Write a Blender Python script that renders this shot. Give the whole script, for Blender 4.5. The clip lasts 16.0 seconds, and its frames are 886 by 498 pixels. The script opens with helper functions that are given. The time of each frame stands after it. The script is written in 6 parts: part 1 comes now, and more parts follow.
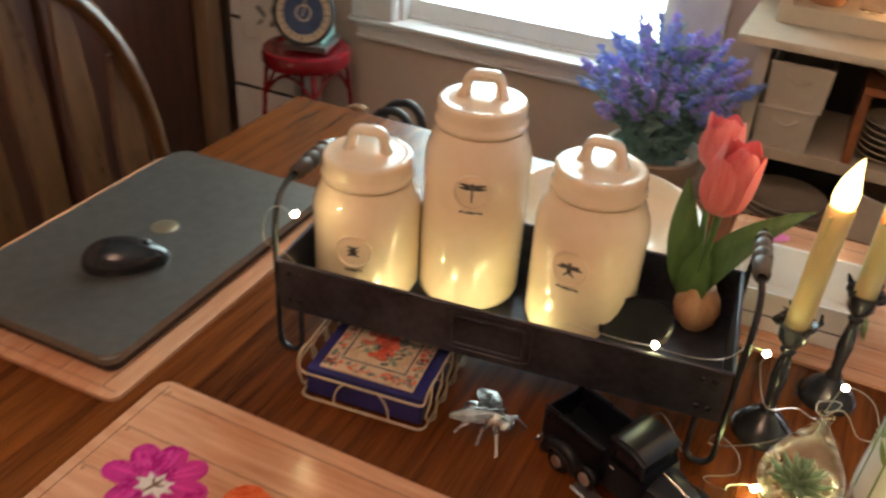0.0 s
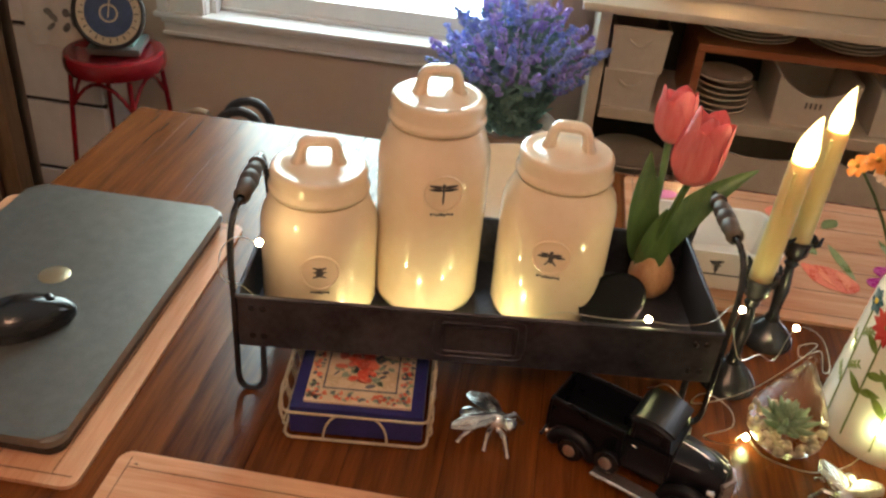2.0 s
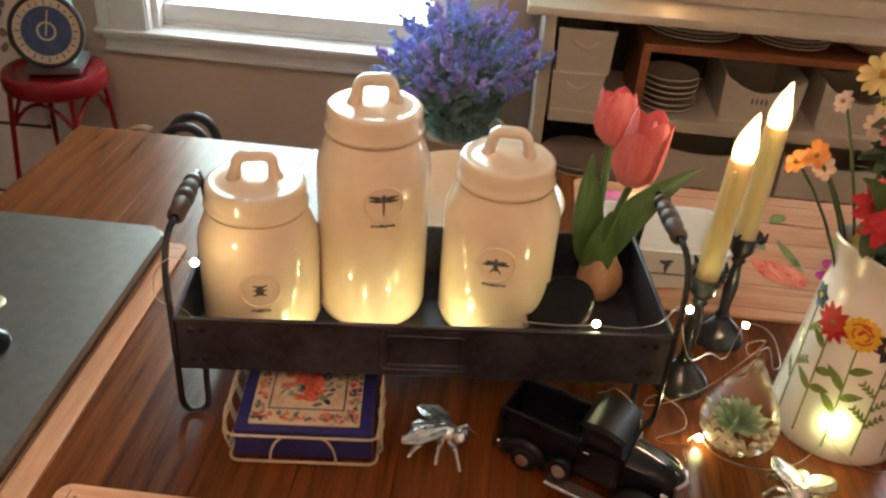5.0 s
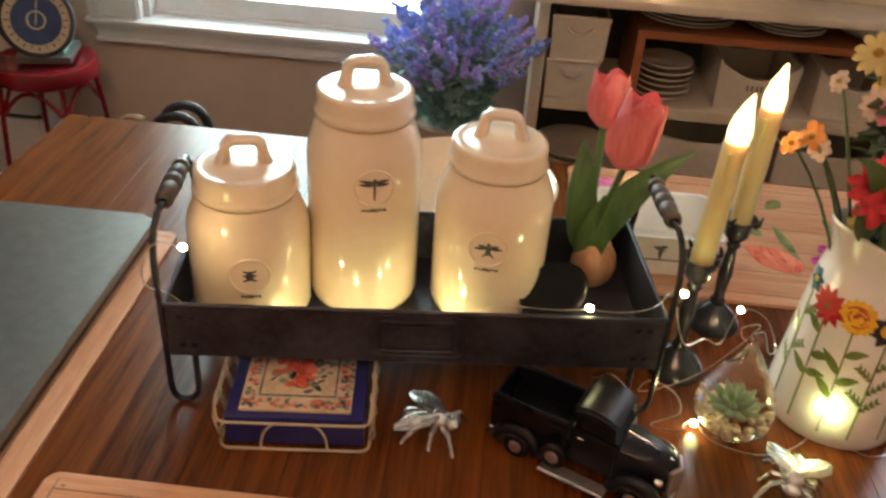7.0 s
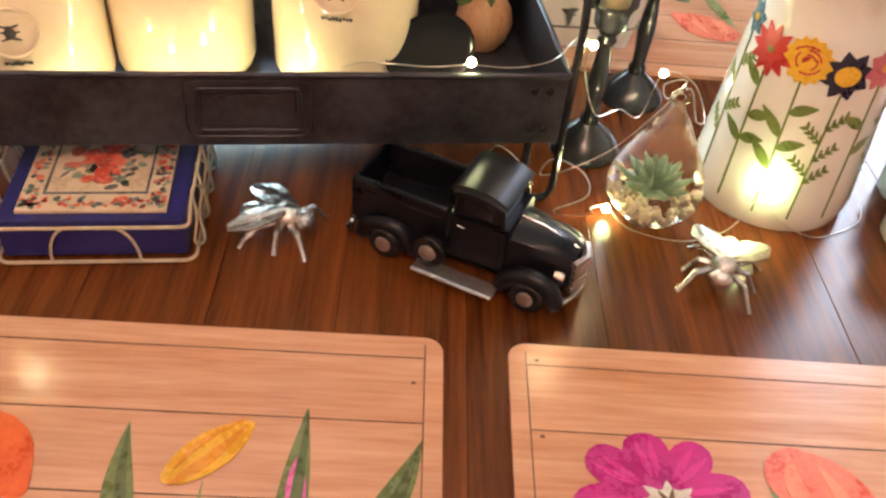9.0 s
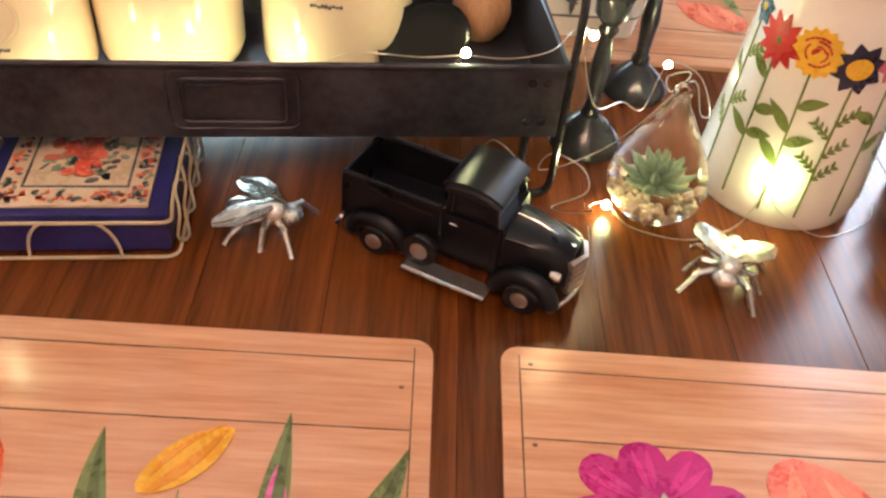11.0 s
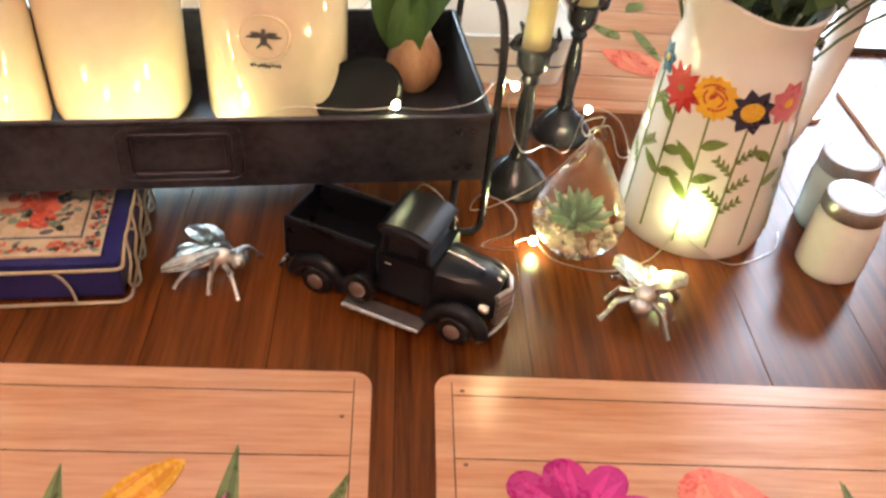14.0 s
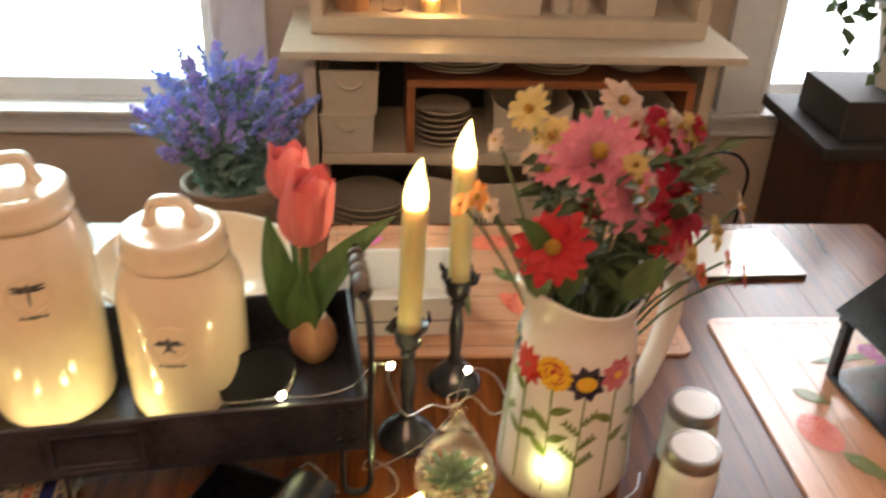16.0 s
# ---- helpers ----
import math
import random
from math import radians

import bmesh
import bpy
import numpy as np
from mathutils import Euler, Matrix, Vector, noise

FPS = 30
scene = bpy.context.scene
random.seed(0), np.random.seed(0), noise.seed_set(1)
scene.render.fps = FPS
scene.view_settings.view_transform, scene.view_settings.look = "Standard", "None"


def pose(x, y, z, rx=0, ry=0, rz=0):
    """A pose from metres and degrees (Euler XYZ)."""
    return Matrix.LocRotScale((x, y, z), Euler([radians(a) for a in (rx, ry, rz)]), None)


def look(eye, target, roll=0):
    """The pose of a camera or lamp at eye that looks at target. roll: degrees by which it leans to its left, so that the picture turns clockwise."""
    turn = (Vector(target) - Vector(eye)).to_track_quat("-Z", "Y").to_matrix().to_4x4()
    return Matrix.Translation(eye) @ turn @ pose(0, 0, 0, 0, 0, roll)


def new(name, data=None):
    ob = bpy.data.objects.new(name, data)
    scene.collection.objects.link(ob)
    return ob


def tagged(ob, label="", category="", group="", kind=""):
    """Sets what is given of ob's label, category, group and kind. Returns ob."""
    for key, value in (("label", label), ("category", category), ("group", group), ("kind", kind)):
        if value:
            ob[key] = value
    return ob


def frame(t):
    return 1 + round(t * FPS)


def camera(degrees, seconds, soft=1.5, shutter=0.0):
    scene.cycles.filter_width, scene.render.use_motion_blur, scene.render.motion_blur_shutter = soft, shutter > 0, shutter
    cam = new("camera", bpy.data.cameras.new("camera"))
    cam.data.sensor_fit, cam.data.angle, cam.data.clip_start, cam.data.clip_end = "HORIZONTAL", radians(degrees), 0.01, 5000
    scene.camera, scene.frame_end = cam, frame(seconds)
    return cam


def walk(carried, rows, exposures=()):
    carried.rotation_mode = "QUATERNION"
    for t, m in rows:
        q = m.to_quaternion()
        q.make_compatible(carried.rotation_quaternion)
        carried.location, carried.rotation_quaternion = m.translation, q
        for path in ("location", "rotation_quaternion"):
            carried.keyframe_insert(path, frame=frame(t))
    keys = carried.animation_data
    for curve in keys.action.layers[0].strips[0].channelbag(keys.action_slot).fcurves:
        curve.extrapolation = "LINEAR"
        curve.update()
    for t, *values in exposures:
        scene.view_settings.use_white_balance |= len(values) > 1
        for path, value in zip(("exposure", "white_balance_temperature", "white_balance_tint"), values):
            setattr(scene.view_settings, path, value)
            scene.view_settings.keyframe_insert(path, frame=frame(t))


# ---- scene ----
import collections

cam = camera(54.4, 16.0, soft=2.5, shutter=0.5)
PATH = [
    (0, (0.207, 0.115, 1.32), (-0.489, 1.653, 0.248), 3.7),
    (0.5, (0.136, 0.153, 1.315), (-0.312, 1.757, 0.208), 3.7),
    (1, (0.063, 0.133, 1.311), (-0.203, 1.769, 0.193), 3.7),
    (1.5, (0.026, 0.106, 1.309), (-0.182, 1.763, 0.209), 4.6),
    (2, (0.02, 0.101, 1.31), (-0.164, 1.772, 0.228), 5.1),
    (2.5, (0.025, 0.101, 1.309), (-0.163, 1.775, 0.23), 4.8),
    (3, (0.029, 0.108, 1.311), (-0.15, 1.788, 0.241), 4.1),
    (3.5, (0.03, 0.112, 1.314), (-0.113, 1.814, 0.273), 4.2),
    (4, (0.038, 0.117, 1.309), (-0.077, 1.801, 0.236), 4.1),
    (4.2, (0.04, 0.116, 1.309), (-0.063, 1.807, 0.247), 4.1),
    (6.5, (0.036, 0.119, 1.305), (-0.089, 1.801, 0.231), 4.3),
    (7, (0.043, 0.12, 1.297), (-0.056, 1.802, 0.22), 4.1),
    (7.5, (0.081, 0.131, 1.245), (0.089, 1.789, 0.127), 4.4),
    (8, (0.088, 0.161, 1.202), (0.148, 1.734, -0.031), 5.3),
    (8.5, (0.095, 0.202, 1.164), (0.175, 1.699, -0.159), 5.5),
    (11, (0.112, 0.241, 1.146), (0.178, 1.703, -0.217), 5.6),
    (11.5, (0.108, 0.233, 1.149), (0.165, 1.723, -0.184), 5.4),
    (12, (0.123, 0.223, 1.16), (0.198, 1.716, -0.169), 4.9),
    (12.5, (0.131, 0.214, 1.163), (0.233, 1.733, -0.134), 5.2),
    (13, (0.134, 0.21, 1.168), (0.239, 1.722, -0.137), 5.3),
    (13.5, (0.13, 0.207, 1.168), (0.256, 1.722, -0.132), 5.5),
    (14, (0.129, 0.209, 1.175), (0.275, 1.731, -0.115), 5.8),
    (14.5, (0.141, 0.2, 1.219), (0.341, 1.798, 0.033), 5.2),
    (15, (0.151, 0.175, 1.255), (0.332, 1.852, 0.18), 4.4),
    (15.5, (0.157, 0.155, 1.288), (0.303, 1.883, 0.292), 3.7),
    (15.8, (0.187, 0.161, 1.304), (0.316, 1.888, 0.309), 2.6),
    (16, (0.216, 0.174, 1.317), (0.358, 1.905, 0.325), 2.3),
]
EXPOSURES = [(t, stops, kelvin, 21) for t, stops, kelvin in ((0, 0.12, 6800), (1.5, 0.2, 6930), (7.0, 0.15, 6900), (7.5, 0.0, 6700), (8.2, 0.8, 6500), (8.7, 0.95, 6350), (14.2, 1.0, 6300), (14.6, 1.08, 6250), (15.0, 0.92, 6300), (15.4, 0.55, 6800), (16.0, 0.37, 7150))]
walk(cam, [(t, look(eye, target, roll)) for t, eye, target, roll in PATH], EXPOSURES)

# ---- world, light ----
world = bpy.data.worlds.new("world")
scene.world = world
world.use_nodes = True
wn = world.node_tree.nodes
sky = wn.new("ShaderNodeTexSky")
sky.sky_type, sky.sun_disc, sky.sun_elevation, sky.sun_rotation = "NISHITA", False, radians(40), radians(160)
world.node_tree.links.new(sky.outputs[0], wn["Background"].inputs[0])
wn["Background"].inputs[1].default_value = 0.12


def area_lamp(name, size_x, size_y, power, color, m):
    data = bpy.data.lights.new(name, "AREA")
    data.shape, data.size, data.size_y, data.energy, data.color = "RECTANGLE", size_x, size_y, power, color
    ob = new(name, data)
    ob.matrix_world = m
    return ob


def point_lamp(name, place, power, color, radius):
    data = bpy.data.lights.new(name, "POINT")
    data.energy, data.color, data.shadow_soft_size = power, color, radius
    ob = new(name, data)
    ob.location = place
    return ob


DAY = (0.86, 0.94, 1.0)
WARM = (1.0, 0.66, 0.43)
area_lamp("window_daylight", 0.56, 1.1, 3.5, (0.78, 0.95, 1.0), look((-0.395, 1.915, 1.32), (-0.35, 0.0, 0.95)))
area_lamp("window_daylight_right", 0.42, 1.3, 5.0, DAY, look((1.2, 1.915, 1.45), (0.9, 0.0, 0.9)))
# Unseen warm fill: four point lamps under the ceiling, no fitting known.
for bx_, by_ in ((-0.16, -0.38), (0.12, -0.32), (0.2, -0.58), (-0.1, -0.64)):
    point_lamp("unseen_ceiling_fill", (bx_, by_, 2.24), 6.0, WARM, 0.03)

# ---- materials ----


def node_mat(name, color, rough=0.5, metal=0.0, **more):
    m = bpy.data.materials.new(name)
    m.use_nodes = True
    b = m.node_tree.nodes["Principled BSDF"]
    b.inputs["Base Color"].default_value = (*color, 1)
    b.inputs["Roughness"].default_value = rough
    b.inputs["Metallic"].default_value = metal
    for key, value in more.items():
        b.inputs[key.replace("_", " ")].default_value = value
    return m


def vary(m, dark, light, scale=20.0, stretch=(1, 1, 1), bump=0.0, rough=None, detail=6.0, fine=8.0, space="Object", jitter=0.0):
    """Two noises, broad and fine, between two colours; bump and roughness from the same grain."""
    t = m.node_tree
    n, l = t.nodes, t.links
    b = n["Principled BSDF"]
    co = n.new("ShaderNodeTexCoord")
    mp = n.new("ShaderNodeMapping")
    mp.inputs["Scale"].default_value = stretch
    l.new(co.outputs[space], mp.inputs["Vector"])
    a = n.new("ShaderNodeTexNoise")
    a.inputs["Scale"].default_value, a.inputs["Detail"].default_value, a.inputs["Roughness"].default_value = scale, detail, 0.6
    f = n.new("ShaderNodeTexNoise")
    f.inputs["Scale"].default_value, f.inputs["Detail"].default_value = scale * fine, 4
    for q in (a, f):
        l.new(mp.outputs[0], q.inputs["Vector"])
    mix = n.new("ShaderNodeMath")
    mix.operation = "MULTIPLY_ADD"
    mix.inputs[1].default_value = 0.35
    l.new(f.outputs[0], mix.inputs[0])
    l.new(a.outputs[0], mix.inputs[2])
    value = mix.outputs[0]
    if jitter:
        info = n.new("ShaderNodeObjectInfo")
        add = n.new("ShaderNodeMath")
        add.operation = "MULTIPLY_ADD"
        add.inputs[1].default_value = jitter
        l.new(info.outputs["Random"], add.inputs[0])
        l.new(value, add.inputs[2])
        value = add.outputs[0]
        shift = n.new("ShaderNodeVectorMath")
        shift.operation = "MULTIPLY_ADD"
        shift.inputs[1].default_value = (7, 13, 5)
        l.new(info.outputs["Random"], shift.inputs[0])
        l.new(co.outputs[space], shift.inputs[2])
        l.new(shift.outputs[0], mp.inputs["Vector"])
    ramp = n.new("ShaderNodeValToRGB")
    ramp.color_ramp.elements[0].position, ramp.color_ramp.elements[1].position = 0.42 + jitter * 0.3, 0.95 + jitter * 0.5
    ramp.color_ramp.elements[0].color, ramp.color_ramp.elements[1].color = (*dark, 1), (*light, 1)
    l.new(value, ramp.inputs[0])
    l.new(ramp.outputs[0], b.inputs["Base Color"])
    if bump:
        bp = n.new("ShaderNodeBump")
        bp.inputs["Strength"].default_value, bp.inputs["Distance"].default_value = bump, 0.002
        l.new(value, bp.inputs["Height"])
        l.new(bp.outputs[0], b.inputs["Normal"])
    if rough:
        mr = n.new("ShaderNodeMapRange")
        mr.inputs["From Min"].default_value, mr.inputs["From Max"].default_value = 0.4, 1.0
        mr.inputs["To Min"].default_value, mr.inputs["To Max"].default_value = rough
        l.new(value, mr.inputs[0])
        l.new(mr.outputs[0], b.inputs["Roughness"])
    return m


def let_through(m, share=0.4):
    """Thin petals and leaves pass a share of the light that falls on them."""
    t = m.node_tree
    b, end = t.nodes["Principled BSDF"], t.nodes["Material Output"]
    tl, mix = t.nodes.new("ShaderNodeBsdfTranslucent"), t.nodes.new("ShaderNodeMixShader")
    mix.inputs[0].default_value = share
    if b.inputs["Base Color"].is_linked:
        t.links.new(b.inputs["Base Color"].links[0].from_socket, tl.inputs[0])
    t.links.new(b.outputs[0], mix.inputs[1])
    t.links.new(tl.outputs[0], mix.inputs[2])
    t.links.new(mix.outputs[0], end.inputs[0])
    return m


def glow(name, color, strength):
    m = node_mat(name, (0.9, 0.85, 0.7), 0.4)
    b = m.node_tree.nodes["Principled BSDF"]
    b.inputs["Emission Color"].default_value = (*color, 1)
    b.inputs["Emission Strength"].default_value = strength
    return m


M_TABLE = vary(node_mat("table_oak", (0.12, 0.05, 0.02), 0.26, Specular_IOR_Level=0.42), (0.040, 0.0085, 0.0015), (0.205, 0.055, 0.0105), 7, (11, 0.6, 9), 0.02, (0.21, 0.27), fine=5.0, jitter=0.16)
M_TABLE_EDGE = vary(node_mat("table_edge", (0.12, 0.05, 0.02), 0.3), (0.06, 0.02, 0.008), (0.2, 0.085, 0.03), 9, (0.6, 9, 9), 0.1)
M_WALL = vary(node_mat("wall_paint", (0.42, 0.35, 0.29), 0.8), (0.57, 0.455, 0.36), (0.64, 0.515, 0.415), 5, bump=0.05)
M_TRIM = vary(node_mat("white_trim", (0.75, 0.74, 0.72), 0.4), (0.68, 0.67, 0.65), (0.8, 0.79, 0.77), 6, bump=0.03)
M_CEIL = vary(node_mat("ceiling_paint", (0.75, 0.73, 0.7), 0.9), (0.72, 0.7, 0.67), (0.78, 0.76, 0.73), 4)
M_FLOOR = vary(node_mat("floor_wood", (0.2, 0.1, 0.05), 0.4), (0.1, 0.045, 0.02), (0.25, 0.13, 0.06), 4, (8, 0.7, 1), 0.1)
M_SKY = glow("outside_glare", (0.60, 0.96, 1.0), 7.5)
M_SKY_RIGHT = glow("outside_glare_bright", (0.66, 0.84, 1.0), 5.0)
M_CERAMIC = vary(node_mat("cream_ceramic", (0.8, 0.75, 0.66), 0.3, Specular_IOR_Level=0.08, Coat_Weight=1.0, Coat_Roughness=0.03), (0.80, 0.625, 0.445), (0.86, 0.71, 0.535), 12, bump=0.03)
M_TIN = vary(node_mat("weathered_tin", (0.06, 0.055, 0.055), 0.5, 0.7), (0.020, 0.019, 0.025), (0.085, 0.080, 0.096), 22, bump=0.08, rough=(0.35, 0.65))
M_IRON = vary(node_mat("black_iron", (0.02, 0.02, 0.022), 0.2, 0.2), (0.012, 0.012, 0.014), (0.04, 0.04, 0.045), 40, bump=0.05)
M_GRIP = vary(node_mat("dark_turned_wood", (0.05, 0.03, 0.02), 0.5), (0.03, 0.018, 0.012), (0.09, 0.055, 0.035), 30)
M_HUTCH = vary(node_mat("cream_painted_wood", (0.72, 0.66, 0.56), 0.45), (0.56, 0.48, 0.37), (0.67, 0.585, 0.46), 7, bump=0.04)
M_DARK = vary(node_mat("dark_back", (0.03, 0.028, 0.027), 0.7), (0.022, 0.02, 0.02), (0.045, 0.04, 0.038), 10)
M_DARKWOOD = vary(node_mat("dark_cherry_wood", (0.06, 0.02, 0.012), 0.35), (0.03, 0.01, 0.007), (0.1, 0.035, 0.02), 6, (8, 8, 0.8), 0.05)
M_ORANGEWOOD = vary(node_mat("orange_wood", (0.32, 0.11, 0.04), 0.4), (0.24, 0.08, 0.03), (0.4, 0.15, 0.06), 8, (0.8, 8, 8), 0.05)
M_MATTOP = vary(node_mat("printed_pine", (0.62, 0.45, 0.3), 0.32, Specular_IOR_Level=0.85), (0.52, 0.215, 0.105), (0.76, 0.43, 0.265), 5, (0.6, 9, 1), 0.0, (0.17, 0.24))
M_LAPTOP = vary(node_mat("laptop_lid_metal", (0.19, 0.18, 0.165), 0.4, 0.85), (0.19, 0.183, 0.168), (0.245, 0.238, 0.22), 60)
M_BLACKP = node_mat("black_plastic", (0.012, 0.012, 0.014), 0.18)

# ---- mesh helpers ----


def bm_box(bm, x0, x1, y0, y1, z0, z1, bev=0.0, m=None):
    out = bmesh.ops.create_cube(bm, size=1, matrix=Matrix.LocRotScale(((x0 + x1) / 2, (y0 + y1) / 2, (z0 + z1) / 2), None, (x1 - x0, y1 - y0, z1 - z0)))
    vs = out["verts"]
    if m is not None:
        bmesh.ops.transform(bm, matrix=m, verts=vs)
    if bev:
        es = list({e for v in vs for e in v.link_edges})
        bmesh.ops.bevel(bm, geom=es, offset=bev, segments=2, affect="EDGES", profile=0.6)
    return bm


def bm_lathe(bm, prof, seg=32, m=None):
    rings = []
    for r, z in prof:
        if r < 1e-5:
            rings.append([bm.verts.new((0, 0, z))])
        else:
            rings.append([bm.verts.new((r * math.cos(2 * math.pi * k / seg), r * math.sin(2 * math.pi * k / seg), z)) for k in range(seg)])
    for a, b in zip(rings, rings[1:]):
        if len(a) == 1 and len(b) == 1:
            continue
        for k in range(seg):
            j = (k + 1) % seg
            if len(a) == 1:
                bm.faces.new((a[0], b[j], b[k]))
            elif len(b) == 1:
                bm.faces.new((a[k], a[j], b[0]))
            else:
                bm.faces.new((a[k], a[j], b[j], b[k]))
    if m is not None:
        bmesh.ops.transform(bm, matrix=m, verts=[v for ring in rings for v in ring])
    return bm


def bm_tube(bm, pts, r, seg=8, closed=False, m=None, flat=1.0):
    pts = [Vector(p) for p in pts]
    n = len(pts)
    rad = r if isinstance(r, (list, tuple)) else [r] * n
    rings, up = [], None
    for i, p in enumerate(pts):
        a = pts[(i - 1) % n] if closed or i else p
        b = pts[(i + 1) % n] if closed or i < n - 1 else p
        d = (b - a).normalized()
        if up is None:
            up = d.orthogonal().normalized()
        up = (up - d * up.dot(d))
        up = up.normalized() if up.length > 1e-6 else d.orthogonal().normalized()
        s = d.cross(up)
        rings.append([bm.verts.new(p + rad[i] * (math.cos(2 * math.pi * k / seg) * up + flat * math.sin(2 * math.pi * k / seg) * s)) for k in range(seg)])
    pairs = list(zip(rings, rings[1:])) + ([(rings[-1], rings[0])] if closed else [])
    for a, b in pairs:
        for k in range(seg):
            j = (k + 1) % seg
            bm.faces.new((a[k], a[j], b[j], b[k]))
    if not closed:
        bm.faces.new(rings[0][::-1])
        bm.faces.new(rings[-1])
    if m is not None:
        bmesh.ops.transform(bm, matrix=m, verts=[v for ring in rings for v in ring])
    return bm


def bm_prism(bm, outline, z0, z1, m=None):
    """A flat outline of (x, y) pairs raised from z0 to z1."""
    lo = [bm.verts.new((x, y, z0)) for x, y in outline]
    hi = [bm.verts.new((x, y, z1)) for x, y in outline]
    n = len(lo)
    bm.faces.new(lo[::-1])
    bm.faces.new(hi)
    for k in range(n):
        j = (k + 1) % n
        bm.faces.new((lo[k], lo[j], hi[j], hi[k]))
    if m is not None:
        bmesh.ops.transform(bm, matrix=m, verts=lo + hi)
    return bm


def round_rect(w, d, r, seg=6):
    pts = []
    for cx, cy, a0 in ((w / 2 - r, d / 2 - r, 0), (-w / 2 + r, d / 2 - r, 90), (-w / 2 + r, -d / 2 + r, 180), (w / 2 - r, -d / 2 + r, 270)):
        for k in range(seg + 1):
            a = radians(a0 + 90 * k / seg)
            pts.append((cx + r * math.cos(a), cy + r * math.sin(a)))
    return pts


def arc(p, q, s, n=10):
    """A quadratic curve from p over the handle q to s."""
    p, q, s = Vector(p), Vector(q), Vector(s)
    return [(1 - u) ** 2 * p + 2 * u * (1 - u) * q + u * u * s for u in (k / n for k in range(n + 1))]


def weigh_normals(me):
    """Corner normals weighted by face area, so that bevelled boards stay flat between their edges."""
    areas = [p.area for p in me.polygons]
    if not 7 <= len(areas) <= 700 or max(areas) < 40 * (sum(areas) / len(areas)) ** 0.5 * (min(areas) + 1e-12) ** 0.5:
        return
    near = collections.defaultdict(list)
    for p in me.polygons:
        for v in p.vertices:
            near[v].append(p)
    out = []
    for p in me.polygons:
        for v in p.vertices:
            n = Vector((0, 0, 0))
            for q in near[v]:
                if q.normal.dot(p.normal) > 0.6:
                    n += q.normal * q.area
            out.append(n.normalized() if n.length > 1e-12 else p.normal.copy())
    me.normals_split_custom_set(out)


def part(name, bm, material, parent=None, label="", sharp=40):
    me = bpy.data.meshes.new(name)
    bmesh.ops.recalc_face_normals(bm, faces=bm.faces)
    bm.to_mesh(me)
    bm.free()
    me.shade_smooth()
    me.set_sharp_from_angle(angle=radians(sharp))
    weigh_normals(me)
    me.materials.append(material)
    ob = new(name, me)
    ob.parent = parent
    if label:
        ob["label"] = label
    return ob


def thing(name, m, label, category, group="", kind=""):
    ob = new(name)
    ob.empty_display_size = 0.02
    ob.matrix_world = m
    return tagged(ob, label, category, group, kind)


def solid(name, bm, material, label, category="", group="", kind="", m=None):
    ob = part(name, bm, material)
    if m is not None:
        ob.matrix_world = m
    return tagged(ob, label, category, group, kind)


B = bmesh.new
TOP = 0.75
TURN_TRAY = 7.0

# ---- structure ----
YW = 1.80


def wall_with_hole(name, x0, x1, holes, label):
    """The back wall, in pieces round its window openings (x0, x1, z0, z1)."""
    bm = B()
    xs = x0
    for a, b, lo, hi in holes:
        bm_box(bm, xs, a, YW, YW + 0.14, 0, 2.4)
        bm_box(bm, a, b, YW, YW + 0.14, 0, lo - 0.015)
        bm_box(bm, a, b, YW, YW + 0.14, hi, 2.4)
        xs = b
    bm_box(bm, xs, x1, YW, YW + 0.14, 0, 2.4)
    return solid(name, bm, M_WALL, label, "wall", kind="structure")


WIN_L = (-0.70, -0.10, 0.709, 2.0)
WIN_R = (0.985, 1.42, 0.715, 2.3)
wall_with_hole("wall_back", -1.5, 2.2, [WIN_L, WIN_R], "warm taupe painted wall with two windows")
solid("wall_left", bm_box(B(), -1.64, -1.5, -2.0, YW + 0.14, 0, 2.4), M_WALL, "plain taupe painted wall", "wall", kind="structure")
solid("wall_right", bm_box(B(), 2.2, 2.34, -2.0, YW + 0.14, 0, 2.4), M_WALL, "plain taupe painted wall", "wall", kind="structure")
solid("wall_front", bm_box(B(), -1.5, 2.2, -2.14, -2.0, 0, 2.4), M_WALL, "plain taupe painted wall", "wall", kind="structure")
solid("floor", bm_box(B(), -1.64, 2.34, -2.14, YW + 0.14, -0.05, 0), M_FLOOR, "brown wooden floor", "floor", kind="structure")
solid("ceiling", bm_box(B(), -1.64, 2.34, -2.14, YW + 0.14, 2.4, 2.45), M_CEIL, "plain white ceiling", "ceiling", kind="structure")
solid("backdrop", bm_box(B(), -3, 0.45, 2.9, 2.92, -0.5, 3.5), M_SKY, "overexposed white daylight outside the window", "backdrop", kind="structure")
solid("backdrop_right", bm_box(B(), 0.451, 4.5, 2.9, 2.92, -0.5, 3.5), M_SKY_RIGHT, "overexposed white daylight outside the window", "backdrop", kind="structure")
solid("baseboard", bm_box(B(), -1.5, 2.2, YW - 0.018, YW - 0.001, 0, 0.12, 0.004), M_TRIM, "white painted baseboard along the wall", "baseboard", kind="structure")


def span(a, b):
    return (min(a, b), max(a, b))


